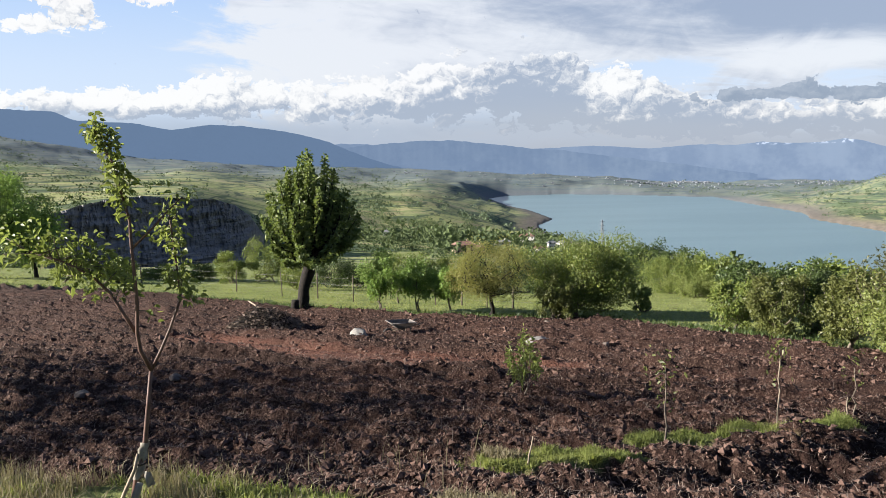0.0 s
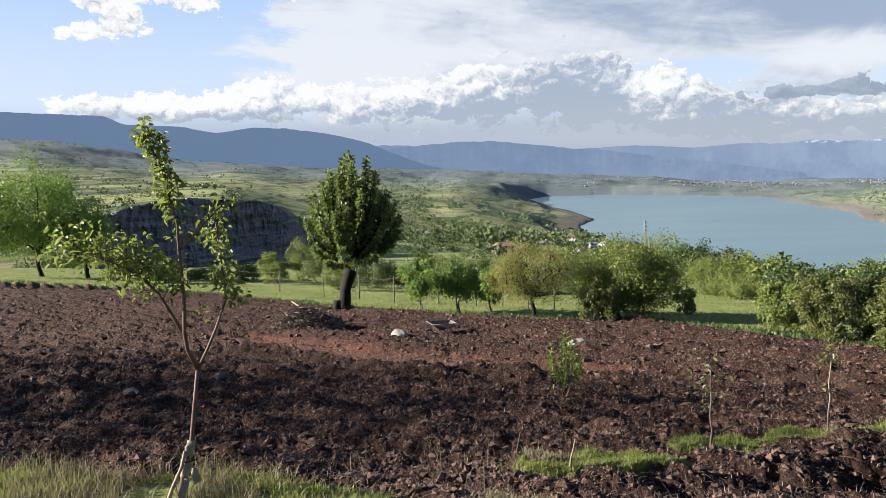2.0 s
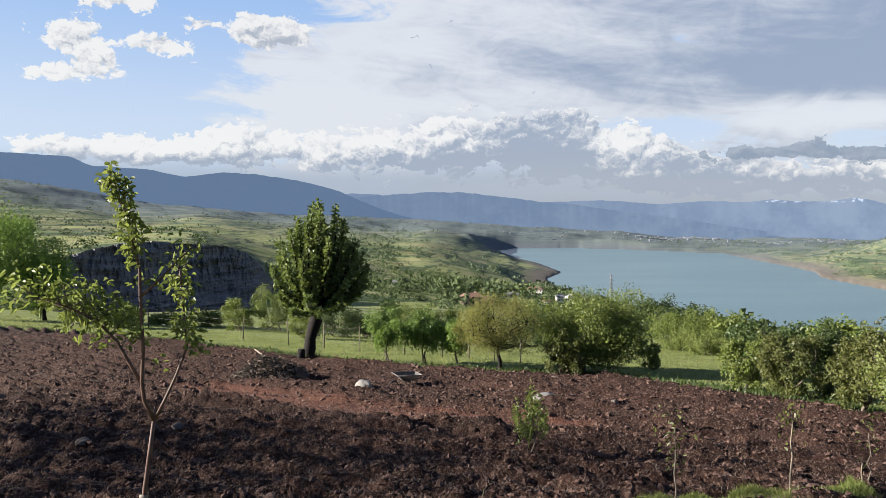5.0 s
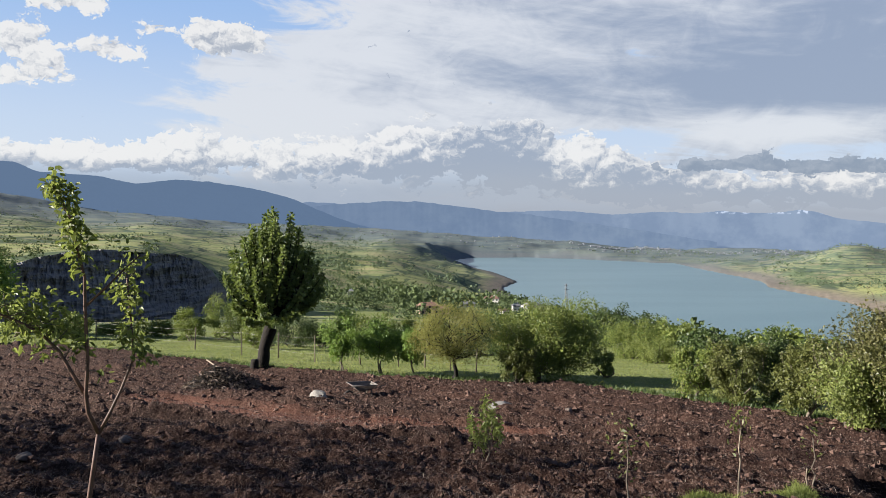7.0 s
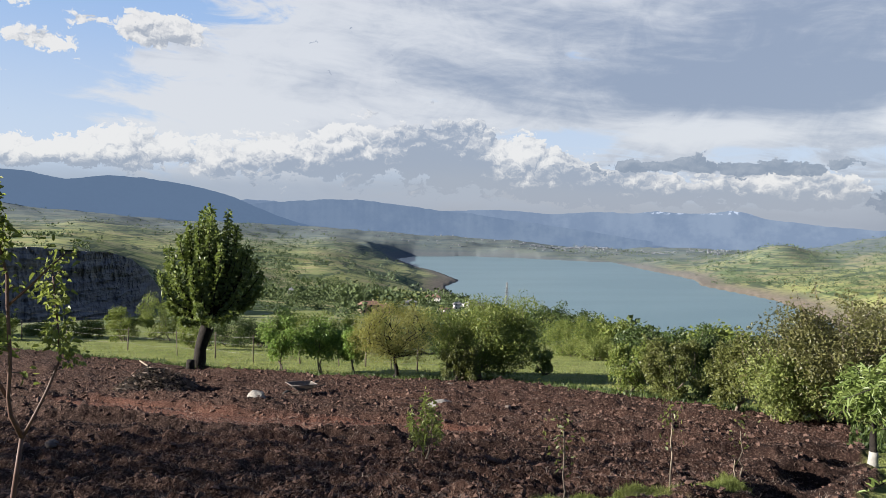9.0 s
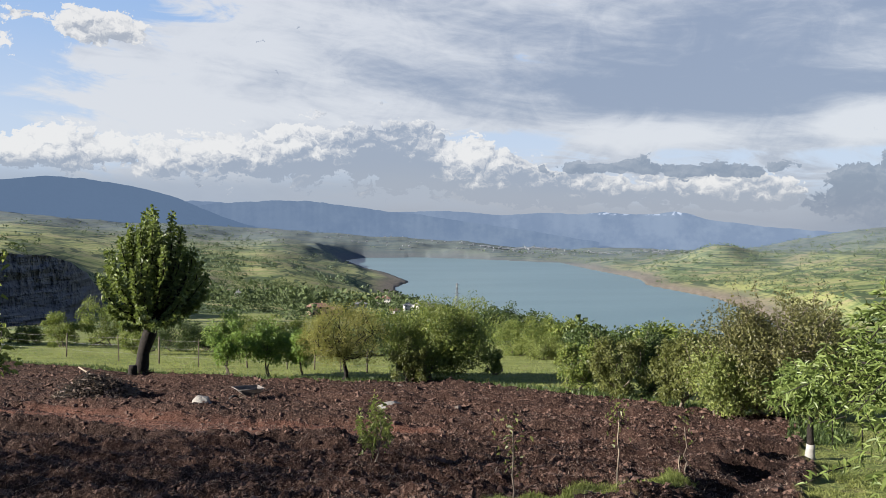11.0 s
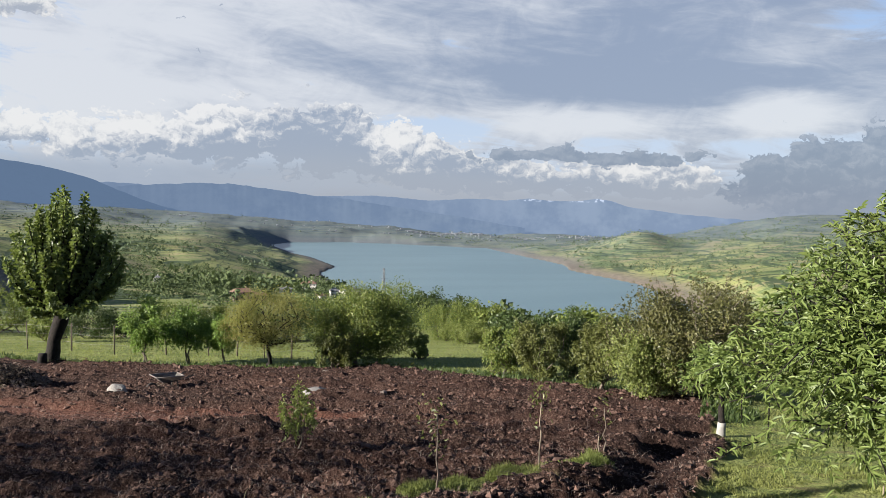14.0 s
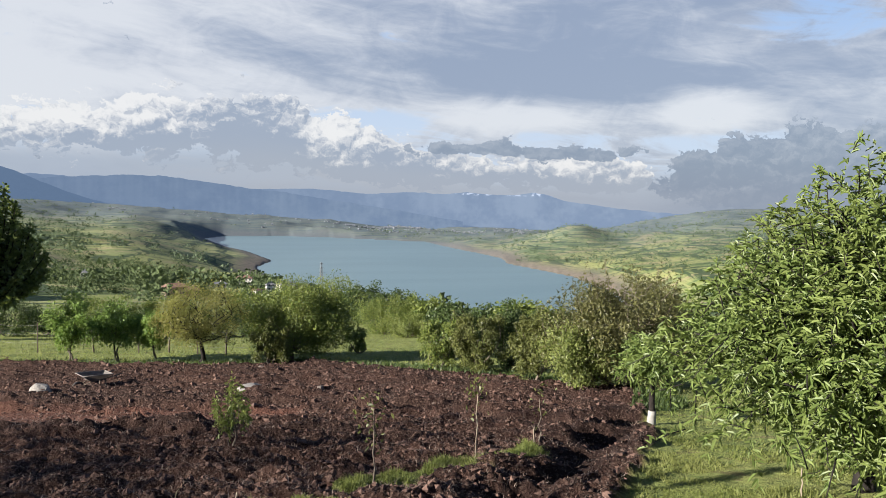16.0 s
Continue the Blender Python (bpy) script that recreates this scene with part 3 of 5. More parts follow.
def relief(x, y, soil):
    """Clods and furrows of the ploughed earth; soft humps of the turf."""
    warp = 0.30 * fbm(x * 0.7, y * 0.7, 3, 8)
    along, across = 0.88 * y + 0.47 * x + warp, -0.47 * y + 0.88 * x
    furrow = np.sin(along * 2 * math.pi / 0.42) * (0.045 + 0.032 * smooth(np.hypot(x, y), 6, 11)) * (0.35 + 1.3 * value_noise(x * 1.1, y * 1.1, 3))
    n1, n2 = fbm(x * 2.2, y * 2.2, 3, 1), fbm(across * 5, along * 9, 3, 2, 0.6)
    bend_a, bend_b = 0.12 * fbm(x * 5, y * 5, 2, 17), 0.12 * fbm(x * 5, y * 5, 2, 18)
    big, small = lumps((across + bend_a) / 0.19, (along + bend_b) / 0.12, 40), lumps((across + bend_b) / 0.066, (along + bend_a) / 0.05, 60)
    rough = 1 - 0.80 * track_mask(x, y)
    clods = (0.08 * n1 + 0.07 * n2 + 0.054 * (big - 0.5) + 0.042 * (small - 0.5) + furrow) * rough - 0.07 * track_mask(x, y)
    for a, b, w, depth in DITCHES:
        d = line_distance(x, y, *a, *b) + 0.12 * n1
        clods = clods - depth * np.exp(-((d / w) ** 2)) + 0.28 * depth * np.exp(-(((d - 2.1 * w) / (0.9 * w)) ** 2))
    turf = 0.05 * n1 + 0.03 * n2 + 0.05 * strip_mask(x, y)
    return clods * soil + turf * (1 - soil)


def height(x, y):
    s = soil_mask(np.asarray(x, float), np.asarray(y, float))
    return land(x, y) + relief(np.asarray(x, float), np.asarray(y, float), s)


def ground_z(x, y):
    return float(height(np.array([x]), np.array([y]))[0])


def mesh_from(name, verts, faces, mats, smooth_shade=False):
    me = bpy.data.meshes.new(name)
    me.from_pydata(np.asarray(verts).tolist(), [], faces.tolist() if isinstance(faces, np.ndarray) else faces)
    for m in mats if isinstance(mats, (list, tuple)) else [mats]:
        me.materials.append(m)
    if smooth_shade:
        me.polygons.foreach_set("use_smooth", [True] * len(me.polygons))
    return me


def grid_faces(rows, cols, closed=False):
    i, j = np.meshgrid(np.arange(rows - 1), np.arange(cols if closed else cols - 1), indexing="ij")
    n = (j + 1) % cols
    return np.stack([i * cols + j, i * cols + n, (i + 1) * cols + n, (i + 1) * cols + j], -1).reshape(-1, 4)


# one sheet of ground to the horizon, finest where the camera looks
def meadow_mask(x, y):
    """Open pasture below the terraces."""
    r, a = np.hypot(x, y), np.degrees(np.arctan2(-x, y))
    a = a + 1.5 * fbm(x / 60, y / 60, 2, 90)
    return smooth(a, 1.2, 1.9) * smooth(a, 9.5, 8.0) * smooth(r, 330, 345) * smooth(r, 425, 405)


def build_ground():
    seen = np.arange(37.0, -56.0, -0.165)
    rest = np.arange(-56.0, -323.0, -3.0)
    bearing = np.radians(np.concatenate([seen, rest]))
    radius = np.concatenate([np.linspace(0.15, 2.5, 34), np.geomspace(2.6, 28, 540), np.geomspace(28.4, 300, 50), np.geomspace(304, 4990, 120)])
    rr, bb = np.meshgrid(radius, bearing, indexing="ij")
    x, y = -rr * np.sin(bb), rr * np.cos(bb)
    soil = soil_mask(x, y)
    z = land(x, y) + relief(x, y, soil) * smooth(rr, 90, 40)
    cols = len(bearing)
    verts = np.stack([x, y, z], -1).reshape(-1, 3)
    faces = grid_faces(len(radius), cols, True)
    # close the middle
    verts = np.concatenate([verts, [[0, 0, float(z[0].mean())]]])
    hub = [[len(verts) - 1, (j + 1) % cols, j] for j in range(cols)]
    me = mesh_from("ground", verts, faces[:, ::-1].tolist() + hub, M["ground"], True)
    d = outline_distance(x, y, LAKE)
    shore = smooth(d + 30 * fbm(x / 90, y / 90, 3, 40), 95, 15) * (rr > 500)
    marks = {"soil": soil * (rr < 60), "far": smooth(rr, 60, 160), "shore": shore, "meadow": meadow_mask(x, y), "distance": smooth(rr, 1450, 3700), "track": track_mask(x, y), "furrow_shade": furrow_shade_mask(x, y) * soil}
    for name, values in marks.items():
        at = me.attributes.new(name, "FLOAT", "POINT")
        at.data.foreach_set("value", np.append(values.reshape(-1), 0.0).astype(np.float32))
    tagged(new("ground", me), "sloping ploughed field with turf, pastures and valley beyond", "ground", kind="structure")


build_ground()


def build_water():
    a, r = np.meshgrid(np.radians(np.linspace(4, -46, 60)), np.geomspace(700, 3700, 50))
    v = np.stack([-r * np.sin(a), r * np.cos(a), np.full_like(r, LAKE_Z)], -1).reshape(-1, 3)
    tagged(new("water", mesh_from("water", v, grid_faces(50, 60), M["water"])), "calm grey-green reservoir lake far below", "lake", kind="structure")


build_water()


def build_range(name, label, mat, ridge, dist, foot, depth, seed, folds):
    """A mountain range with spurs and gullies; ridge: bearing and slope of sight of its crest."""
    bear = np.linspace(ridge[0][0], ridge[-1][0], 420)
    # bearings fall from left to right
    keys = sorted(ridge)
    crest = np.interp(bear, [k[0] for k in keys], [k[1] for k in keys])
    crest = crest + 0.15 * fbm(bear * 1.6 + seed, bear * 0 + seed, 5, seed, 0.6)
    rows = 26
    t = np.linspace(0, 1, rows)[:, None]
    b = np.radians(bear)[None, :]
    rr = dist + depth * t + 0 * b
    top = 1.65 + (dist + depth) * np.tan(np.radians(crest))[None, :]
    low = 1.65 + dist * math.tan(radians(foot))
    top = np.maximum(top, low + 4)
    slant = bear[None, :] * folds * 0.6 + 1.6 * np.sin(bear[None, :] * 0.5 + seed) * t
    spur = 0.5 - 2.2 * np.abs(fbm(slant, t * 2.4 + seed, 3, seed + 3, 0.5))
    rr = rr + depth * 0.08 * spur * np.sin(math.pi * t)
    prof = t**0.9
    z = low + (top - low) * prof + (top - low) * 0.03 * spur * np.sin(math.pi * t)
    v = np.stack([-rr * np.sin(b), rr * np.cos(b), z], -1)
    back = np.stack([-(rr[-1:] + 25) * np.sin(b), (rr[-1:] + 25) * np.cos(b), z[-1:] * 0 + low], -1)
    v = np.concatenate([v, v[-1:], back]).reshape(-1, 3)
    faces = np.concatenate([grid_faces(rows, len(bear)), grid_faces(2, len(bear)) + rows * len(bear)])
    tagged(new(name, mesh_from(name, v, faces[:, ::-1], mat, True)), label, "mountain", kind="structure")


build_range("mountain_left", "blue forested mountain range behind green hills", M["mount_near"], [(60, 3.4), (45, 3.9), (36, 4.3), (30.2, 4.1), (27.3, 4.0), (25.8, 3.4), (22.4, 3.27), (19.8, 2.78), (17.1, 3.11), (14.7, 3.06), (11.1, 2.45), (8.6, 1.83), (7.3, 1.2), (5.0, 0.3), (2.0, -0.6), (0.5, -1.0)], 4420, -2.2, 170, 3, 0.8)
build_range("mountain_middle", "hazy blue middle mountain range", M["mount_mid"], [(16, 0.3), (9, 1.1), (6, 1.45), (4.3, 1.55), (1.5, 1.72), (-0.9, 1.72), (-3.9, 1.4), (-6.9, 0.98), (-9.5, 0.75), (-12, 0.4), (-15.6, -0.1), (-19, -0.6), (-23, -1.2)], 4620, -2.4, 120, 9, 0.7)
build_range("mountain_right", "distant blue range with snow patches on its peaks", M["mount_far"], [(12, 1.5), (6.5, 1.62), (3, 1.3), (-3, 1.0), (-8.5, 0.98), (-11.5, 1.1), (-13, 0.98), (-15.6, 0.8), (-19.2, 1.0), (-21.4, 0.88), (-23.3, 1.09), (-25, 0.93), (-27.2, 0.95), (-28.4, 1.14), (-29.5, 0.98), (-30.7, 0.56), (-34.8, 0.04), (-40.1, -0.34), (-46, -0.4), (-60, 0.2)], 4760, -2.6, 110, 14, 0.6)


def build_cliff():
    """Layered rock bluff below the green hillside."""
    cols, rows = 260, 60
    a = np.linspace(28.5, 13.6, cols)
    r0 = np.interp(a, [13.6, 14.3, 15.5, 18, 22, 28.5], [440, 405, 385, 365, 335, 290]) + 6 * fbm(a * 1.3, a * 0, 4, 50)
    top_e = np.interp(a, [13.6, 14.6, 15.6, 17.0, 20, 22, 24, 26, 28.5], [-5.2, -3.6, -2.9, -2.35, -2.15, -1.95, -2.1, -2.5, -3.2]) + 0.12 * fbm(a * 2, a * 0 + 4, 3, 51)
    top = 1.65 + r0 * np.tan(np.radians(top_e))
    foot = 1.65 + r0 * math.tan(radians(-7.4))
    t = np.linspace(0, 1, rows)[:, None]
    z = foot + (top - foot) * t
    crack = np.abs(fbm(a[None, :] * 2.0 + 0.8 * t, t * 3.0, 5, 52, 0.6))
    ledge = fbm(a[None, :] * 0.4, z * 0.30, 5, 53, 0.6)
    rr = r0[None, :] + 10 * t - 9 * ledge + 14 * crack * (0.4 + 0.6 * t)
    rad = np.radians(a)[None, :]
    face = np.stack([-rr * np.sin(rad), rr * np.cos(rad), z], -1)
    s = np.linspace(0, 1, 14)[1:, None]
    rb = rr[-1:] + (480 - rr[-1:]) * s
    xb, yb = -rb * np.sin(rad), rb * np.cos(rad)
    zb = z[-1:] * (1 - s) ** 2 + (land(xb, yb) - 0.3) * (1 - (1 - s) ** 2)
    cap = np.stack([xb, yb, zb], -1)
    part_me = mesh_from("cliff", face.reshape(-1, 3), grid_faces(rows, cols)[:, ::-1], M["cliff"])
    cliff = tagged(new("cliff", part_me), "grey layered rock cliff with vertical cracks", "cliff", kind="structure")
    v = np.concatenate([face[-1:], cap])
    me = mesh_from("cliff_top", v.reshape(-1, 3), grid_faces(len(v), cols)[:, ::-1], M["ground"], True)
    at = me.attributes.new("far", "FLOAT", "POINT")
    at.data.foreach_set("value", np.ones(len(me.vertices), np.float32))
    o = new("cliff_top", me)
    o.parent = cliff


build_cliff()

# ---- building blocks for plants and things ----
def part(name, me, parent, label=""):
    o = new(name, me)
    o.parent = parent
    if label:
        tagged(o, label)
    return o


def thing(name, x, y, label, category, group="", kind="", z=None):
    o = new(name)
    o.empty_display_size = 0.1
    o.location = (x, y, ground_z(x, y) if z is None else z)
    return tagged(o, label, category, group, kind)


class Tubes:
    """Tapered branches gathered into one mesh."""

    def __init__(self, sides=6):
        self.v, self.f, self.n, self.sides = [], [], 0, sides

    def add(self, pts, radii):
        pts = np.asarray(pts, float)
        k = self.sides
        d = np.gradient(pts, axis=0)
        d /= np.linalg.norm(d, axis=1, keepdims=True) + 1e-9
        u = np.zeros_like(d)
        side = np.cross(d[0], [1.0, 0, 0] if abs(d[0, 0]) < 0.7 else [0, 1.0, 0])
        for i in range(len(pts)):
            side = side - d[i] * (side @ d[i])
            side = side / (np.linalg.norm(side) + 1e-9)
            u[i] = side
        w = np.cross(d, u)
        ang = np.linspace(0, 2 * math.pi, k, endpoint=False)
        ring = pts[:, None] + np.asarray(radii)[:, None, None] * (np.cos(ang)[None, :, None] * u[:, None] + np.sin(ang)[None, :, None] * w[:, None])
        self.v.append(ring.reshape(-1, 3))
        f = grid_faces(len(pts), k, True) + self.n
        self.f.extend(f.tolist())
        self.f.append([self.n + (len(pts) - 1) * k + j for j in range(k)])
        self.f.append([self.n + k - 1 - j for j in range(k)])
        self.n += len(pts) * k

    def mesh(self, name, mat):
        return mesh_from(name, np.concatenate(self.v), self.f, mat, True)


def curve_points(a, b, n, bend, rnd):
    a, b = np.asarray(a, float), np.asarray(b, float)
    t = np.linspace(0, 1, n)[:, None]
    side = rnd.normal(size=3) * bend * np.linalg.norm(b - a)
    return a + (b - a) * t + side * np.sin(math.pi * t) + rnd.normal(size=(n, 3)) * 0.02 * np.linalg.norm(b - a) * np.sin(math.pi * t)


def leaf_mesh(name, pos, way, length, width, rnd, mat, fold=0.25, droop=0.2, fine=False, face=None):
    """Folded leaves, one island each."""
    n = len(pos)
    way = way / (np.linalg.norm(way, axis=1, keepdims=True) + 1e-9)
    side = np.cross(way, rnd.normal(size=(n, 3)) if face is None else face + rnd.normal(size=(n, 3)) * 0.45)
    side /= np.linalg.norm(side, axis=1, keepdims=True) + 1e-9
    nor = np.cross(side, way)
    L, W = np.broadcast_to(length, n)[:, None], np.broadcast_to(width, n)[:, None]
    if fine:
        low = pos + way * L * 0.25 + [0, 0, 0.03] * L
        high = pos + way * L * 0.68 - [0, 0, 0.35] * L * droop
        tip = pos + way * L - [0, 0, 1.0] * L * droop
        v = np.stack([pos, low + side * W * 0.42 + nor * W * fold, high + side * W * 0.40 + nor * W * fold, tip, high - side * W * 0.40 + nor * W * fold, low - side * W * 0.42 + nor * W * fold], 1).reshape(-1, 3)
        i = np.arange(n)[:, None] * 6
        return mesh_from(name, v, np.concatenate([i + [0, 3, 2, 1], i + [0, 5, 4, 3]]), mat)
    mid = pos + way * L * 0.45
    tip = pos + way * L + np.array([0, 0, -1.0]) * L * droop
    left, right = mid + side * W * 0.5 + nor * W * fold, mid - side * W * 0.5 + nor * W * fold
    v = np.stack([pos, left, tip, right], 1).reshape(-1, 3)
    i = np.arange(n)[:, None] * 4
    f = np.concatenate([i + [0, 2, 1], i + [0, 3, 2]])
    return mesh_from(name, v, f, mat)


def crown_points(rnd, n, a, zl, zh, lump, kind):
    """Centres of leafy clumps inside a crown with an uneven outline."""
    d = rnd.normal(size=(n, 3))
    d /= np.linalg.norm(d, axis=1, keepdims=True)
    rad = rnd.uniform(0.35, 1.0, n) ** 0.55
    ang = np.arctan2(d[:, 1], d[:, 0])
    wob = 1 + lump * (np.sin(ang * 3 + rnd.uniform(0, 6)) * 0.5 + np.sin(ang * 5 + d[:, 2] * 4 + rnd.uniform(0, 6)) * 0.5)
    c = d * (rad * wob)[:, None] * np.array([a, a, (zh - zl) / 2])
    c[:, 2] += (zl + zh) / 2
    if kind == "upright":
        t = (c[:, 2] - zl) / (zh - zl)
        tt = np.clip(t, 0, 1)
        c[:, :2] *= (0.95 + 0.30 * np.sin(math.pi * np.minimum(tt * 1.2, 1)) - 0.30 * tt**2)[:, None]
    return c


def plant(name, label, category, x, y, top, width, mat, leaf=0.06, leaf_w=0.5, clumps=60, leaves=3500, trunk=0.3, girth=0.05, bark="bark_grey", kind="round", lump=0.25, spread=0.16, group="", seed=0, stems=1, shift=0.0, straight=False, fine=False, taper=0.0, shoots=0):
    """A tree or bush: trunk and limbs, and a crown of leaves in clumps."""
    rnd = np.random.default_rng(seed * 131 + 17)
    z0 = ground_z(x, y)
    h = top - z0
    root = thing(name, x, y, label, category, group, z=z0)
    a, zl, zh = width / 2, trunk * h * 0.8, h
    c = crown_points(rnd, clumps, a * 0.86, zl, zh * 0.95, lump, kind)
    c[:, :2] *= (1 + taper * (0.5 - (c[:, 2] - zl) / (zh - zl)))[:, None]
    c[:, 0] += shift
    tubes = Tubes(6)
    tops = []
    for s in range(stems):
        base = np.array([rnd.normal() * 0.06 * width * (stems > 1), rnd.normal() * 0.06 * width * (stems > 1), -0.05])
        crown_base = np.array([0.55 * shift + rnd.normal() * 0.05 * width * stems, rnd.normal() * 0.05 * width, max(trunk * h, 0.12 * h)])
        if straight:
            crown_base[:2] = 0
        p = curve_points(base, crown_base, 7, 0.0 if straight else 0.06, rnd)
        r = girth * np.linspace(1.15, 0.75, 7)
        r[0] *= 1.25
        tubes.add(p, r)
        tops.append(crown_base)
    # limbs to a share of the clumps, twigs from limbs to the rest
    limbs = []
    for i in range(min(clumps, 9 + clumps // 8)):
        start = tops[i % stems]
        p = curve_points(start, c[i], 6, 0.10, rnd)
        if kind == "upright":
            p[1:-1, 2] -= 0.08 * h * np.sin(np.linspace(0, math.pi, 6))[1:-1]
        tubes.add(p, girth * 0.55 * np.linspace(0.9, 0.15, 6) * rnd.uniform(0.5, 1.0))
        limbs.append(p)
    joints = np.concatenate(limbs)
    for i in range(len(limbs), clumps):
        j = joints[np.argmin(np.linalg.norm(joints - c[i] * [1, 1, 0.9], axis=1))]
        tubes.add(curve_points(j, c[i], 4, 0.08, rnd), girth * np.linspace(0.16, 0.05, 4))
    extra = []
    for i in range(shoots):
        start = c[rnd.integers(0, clumps)] * [0.9, 0.9, 1]
        start[2] = max(start[2], zh * 0.6)
        tip = start + np.array([start[0] * 0.25, start[1] * 0.25, 0]) + rnd.normal(size=3) * [0.14, 0.14, 0.05] * a + [0, 0, rnd.uniform(0.25, 0.62) * a]
        p = curve_points(start, tip, 6, 0.06, rnd)
        tubes.add(p, girth * np.linspace(0.2, 0.06, 6))
        k = rnd.uniform(0.2, 1.0, 40)
        extra.append(start + (tip - start) * k[:, None] + rnd.normal(size=(40, 3)) * 0.035 * a)
    part("trunk", tubes.mesh("trunk", M[bark]), root)
    which = rnd.integers(0, clumps, leaves)
    size = spread * width * rnd.uniform(0.6, 1.25, clumps)
    ball = rnd.normal(size=(leaves, 3))
    ball *= (rnd.random(leaves) ** 0.36 / np.linalg.norm(ball, axis=1))[:, None]
    off = ball * size[which][:, None] * 1.05
    if kind == "upright":
        off[:, 2] = off[:, 2] * 2.5
        off[:, :2] *= 0.55
    pos = c[which] + off
    if shoots:
        extra = np.concatenate(extra)
        pos, off = np.concatenate([pos, extra]), np.concatenate([off, rnd.normal(size=extra.shape)])
        leaves = len(pos)
    pos[:, 2] = np.clip(pos[:, 2], 0.04, None)
    out = pos - np.array([0, 0, (zl + zh) / 2])
    out = out / (np.linalg.norm(out, axis=1, keepdims=True) + 1e-6)
    tuft = off / (np.linalg.norm(off, axis=1, keepdims=True) + 1e-6)
    face = out * 0.55 + tuft * 0.75 + [0, 0, 0.30]
    way = out * 0.3 + rnd.normal(size=(leaves, 3)) * 0.9 + [0, 0, 0.1]
    lengths = leaf * rnd.uniform(0.6, 1.25, leaves)
    part("crown", leaf_mesh("crown", pos, way, lengths, lengths * leaf_w, rnd, M[mat], fine=fine, face=face), root)
    return root


# ---- trees at the edge of the field, and beyond it ----
def orchard_tree(x, y, top, width, shift):
    """Old tree with a bare bole and many leafy shoots that rise out of a fan of limbs."""
    rnd = np.random.default_rng(148)
    z0 = ground_z(x, y)
    root = thing("orchard_tree", x, y, "old fruit tree with thick dark trunk and upright leafy shoots", "tree", z=z0)
    h, a, fork = top - z0, width / 2, 1.22
    trunk = Tubes(10)
    p = np.array([(0, 0, -0.08), (0.0, 0, 0.10), (0.05, 0, 0.28), (0.06, 0, 0.5), (0.12, 0.02, 0.72), (0.20, 0.02, 0.95), (0.25, 0.0, fork)])
    trunk.add(p, [0.25, 0.175, 0.15, 0.135, 0.15, 0.165, 0.13])
    hub = p[-1]
    pos, face, way = [], [], []
    for i in range(74):
        q = math.sqrt((i + 0.5) / 74)
        g = i * 2.39996 + rnd.normal() * 0.25
        wide = a * q * rnd.uniform(0.85, 1.12)
        high = fork + (h - fork) * (1.02 - 0.55 * q ** 1.6) * rnd.uniform(0.80, 1.08)
        if q > 0.72 and i % 2:
            high = fork + (h - fork) * rnd.uniform(0.02, 0.42)
            wide *= 1.08
        tip = np.array([shift * min(1.0, 0.5 + 0.5 * q) + wide * math.cos(g), wide * math.sin(g), high])
        bend = np.array([shift * 0.7 + 0.85 * wide * math.cos(g), 0.85 * wide * math.sin(g), fork + (high - fork) * 0.45 - 0.10])
        t = np.linspace(0, 1, 12)[:, None]
        line = hub * (1 - t) ** 2 + 2 * bend * t * (1 - t) + tip * t**2 + rnd.normal(size=(12, 3)) * 0.012
        trunk.add(line, np.linspace(0.040 if i % 7 else 0.08, 0.006, 12))
        for k in np.arange(0.28, 1.02, 0.035):
            f = k * 11
            m = int(f)
            at = line[m] + (line[min(m + 1, 11)] - line[m]) * (f - m)
            count = 11
            d = rnd.normal(size=(count, 3))
            d /= np.linalg.norm(d, axis=1, keepdims=True)
            pos.append(at + d * rnd.uniform(0.02, 0.085, (count, 1)))
            out = at - np.array([shift * 0.8, 0, (fork + h) / 2 - 0.3])
            face.append(out / np.linalg.norm(out) * 0.35 + d * 0.9 + [0, 0, 0.25])
            way.append(d * 0.7 + rnd.normal(size=(count, 3)) * 0.5 + [0, 0, 0.45])
    part("trunk", trunk.mesh("trunk", M["bark_dark"]), root)
    pos, face, way = np.concatenate(pos), np.concatenate(face), np.concatenate(way)
    L = rnd.uniform(0.07, 0.125, len(pos))
    part("crown", leaf_mesh("crown", pos, way, L, L * 0.62, rnd, M["leaf_upright"], 0.18, 0.2, True, face), root)


bx, by = polar(11.0, 18.9)
orchard_tree(bx, by, 1.90, 2.28, 0.40)
bx, by = polar(-3.6, 17.3)
plant("small_tree", "small rounded tree with yellow-green leaves at the field edge", "tree", bx, by, -0.12, 2.35, "leaf_yellow", 0.042, 0.6, 150, 13000, 0.30, 0.055, "bark_dark", "round", 0.2, 0.095, seed=4)
for i, (a, r, top, w) in enumerate([(4.7, 17.9, -0.50, 1.25), (2.0, 17.9, -0.56, 1.2), (-0.4, 17.8, -0.74, 0.95)]):
    bx, by = polar(a, r)
    plant("young_tree", "young fruit tree with fresh green leaves", "tree", bx, by, top, w, "leaf_walnut", 0.062, 0.55, 55, 6000, 0.33, 0.022, "bark_grey", "round", 0.25, 0.15, "young trees along the fence", 10 + i, 2)

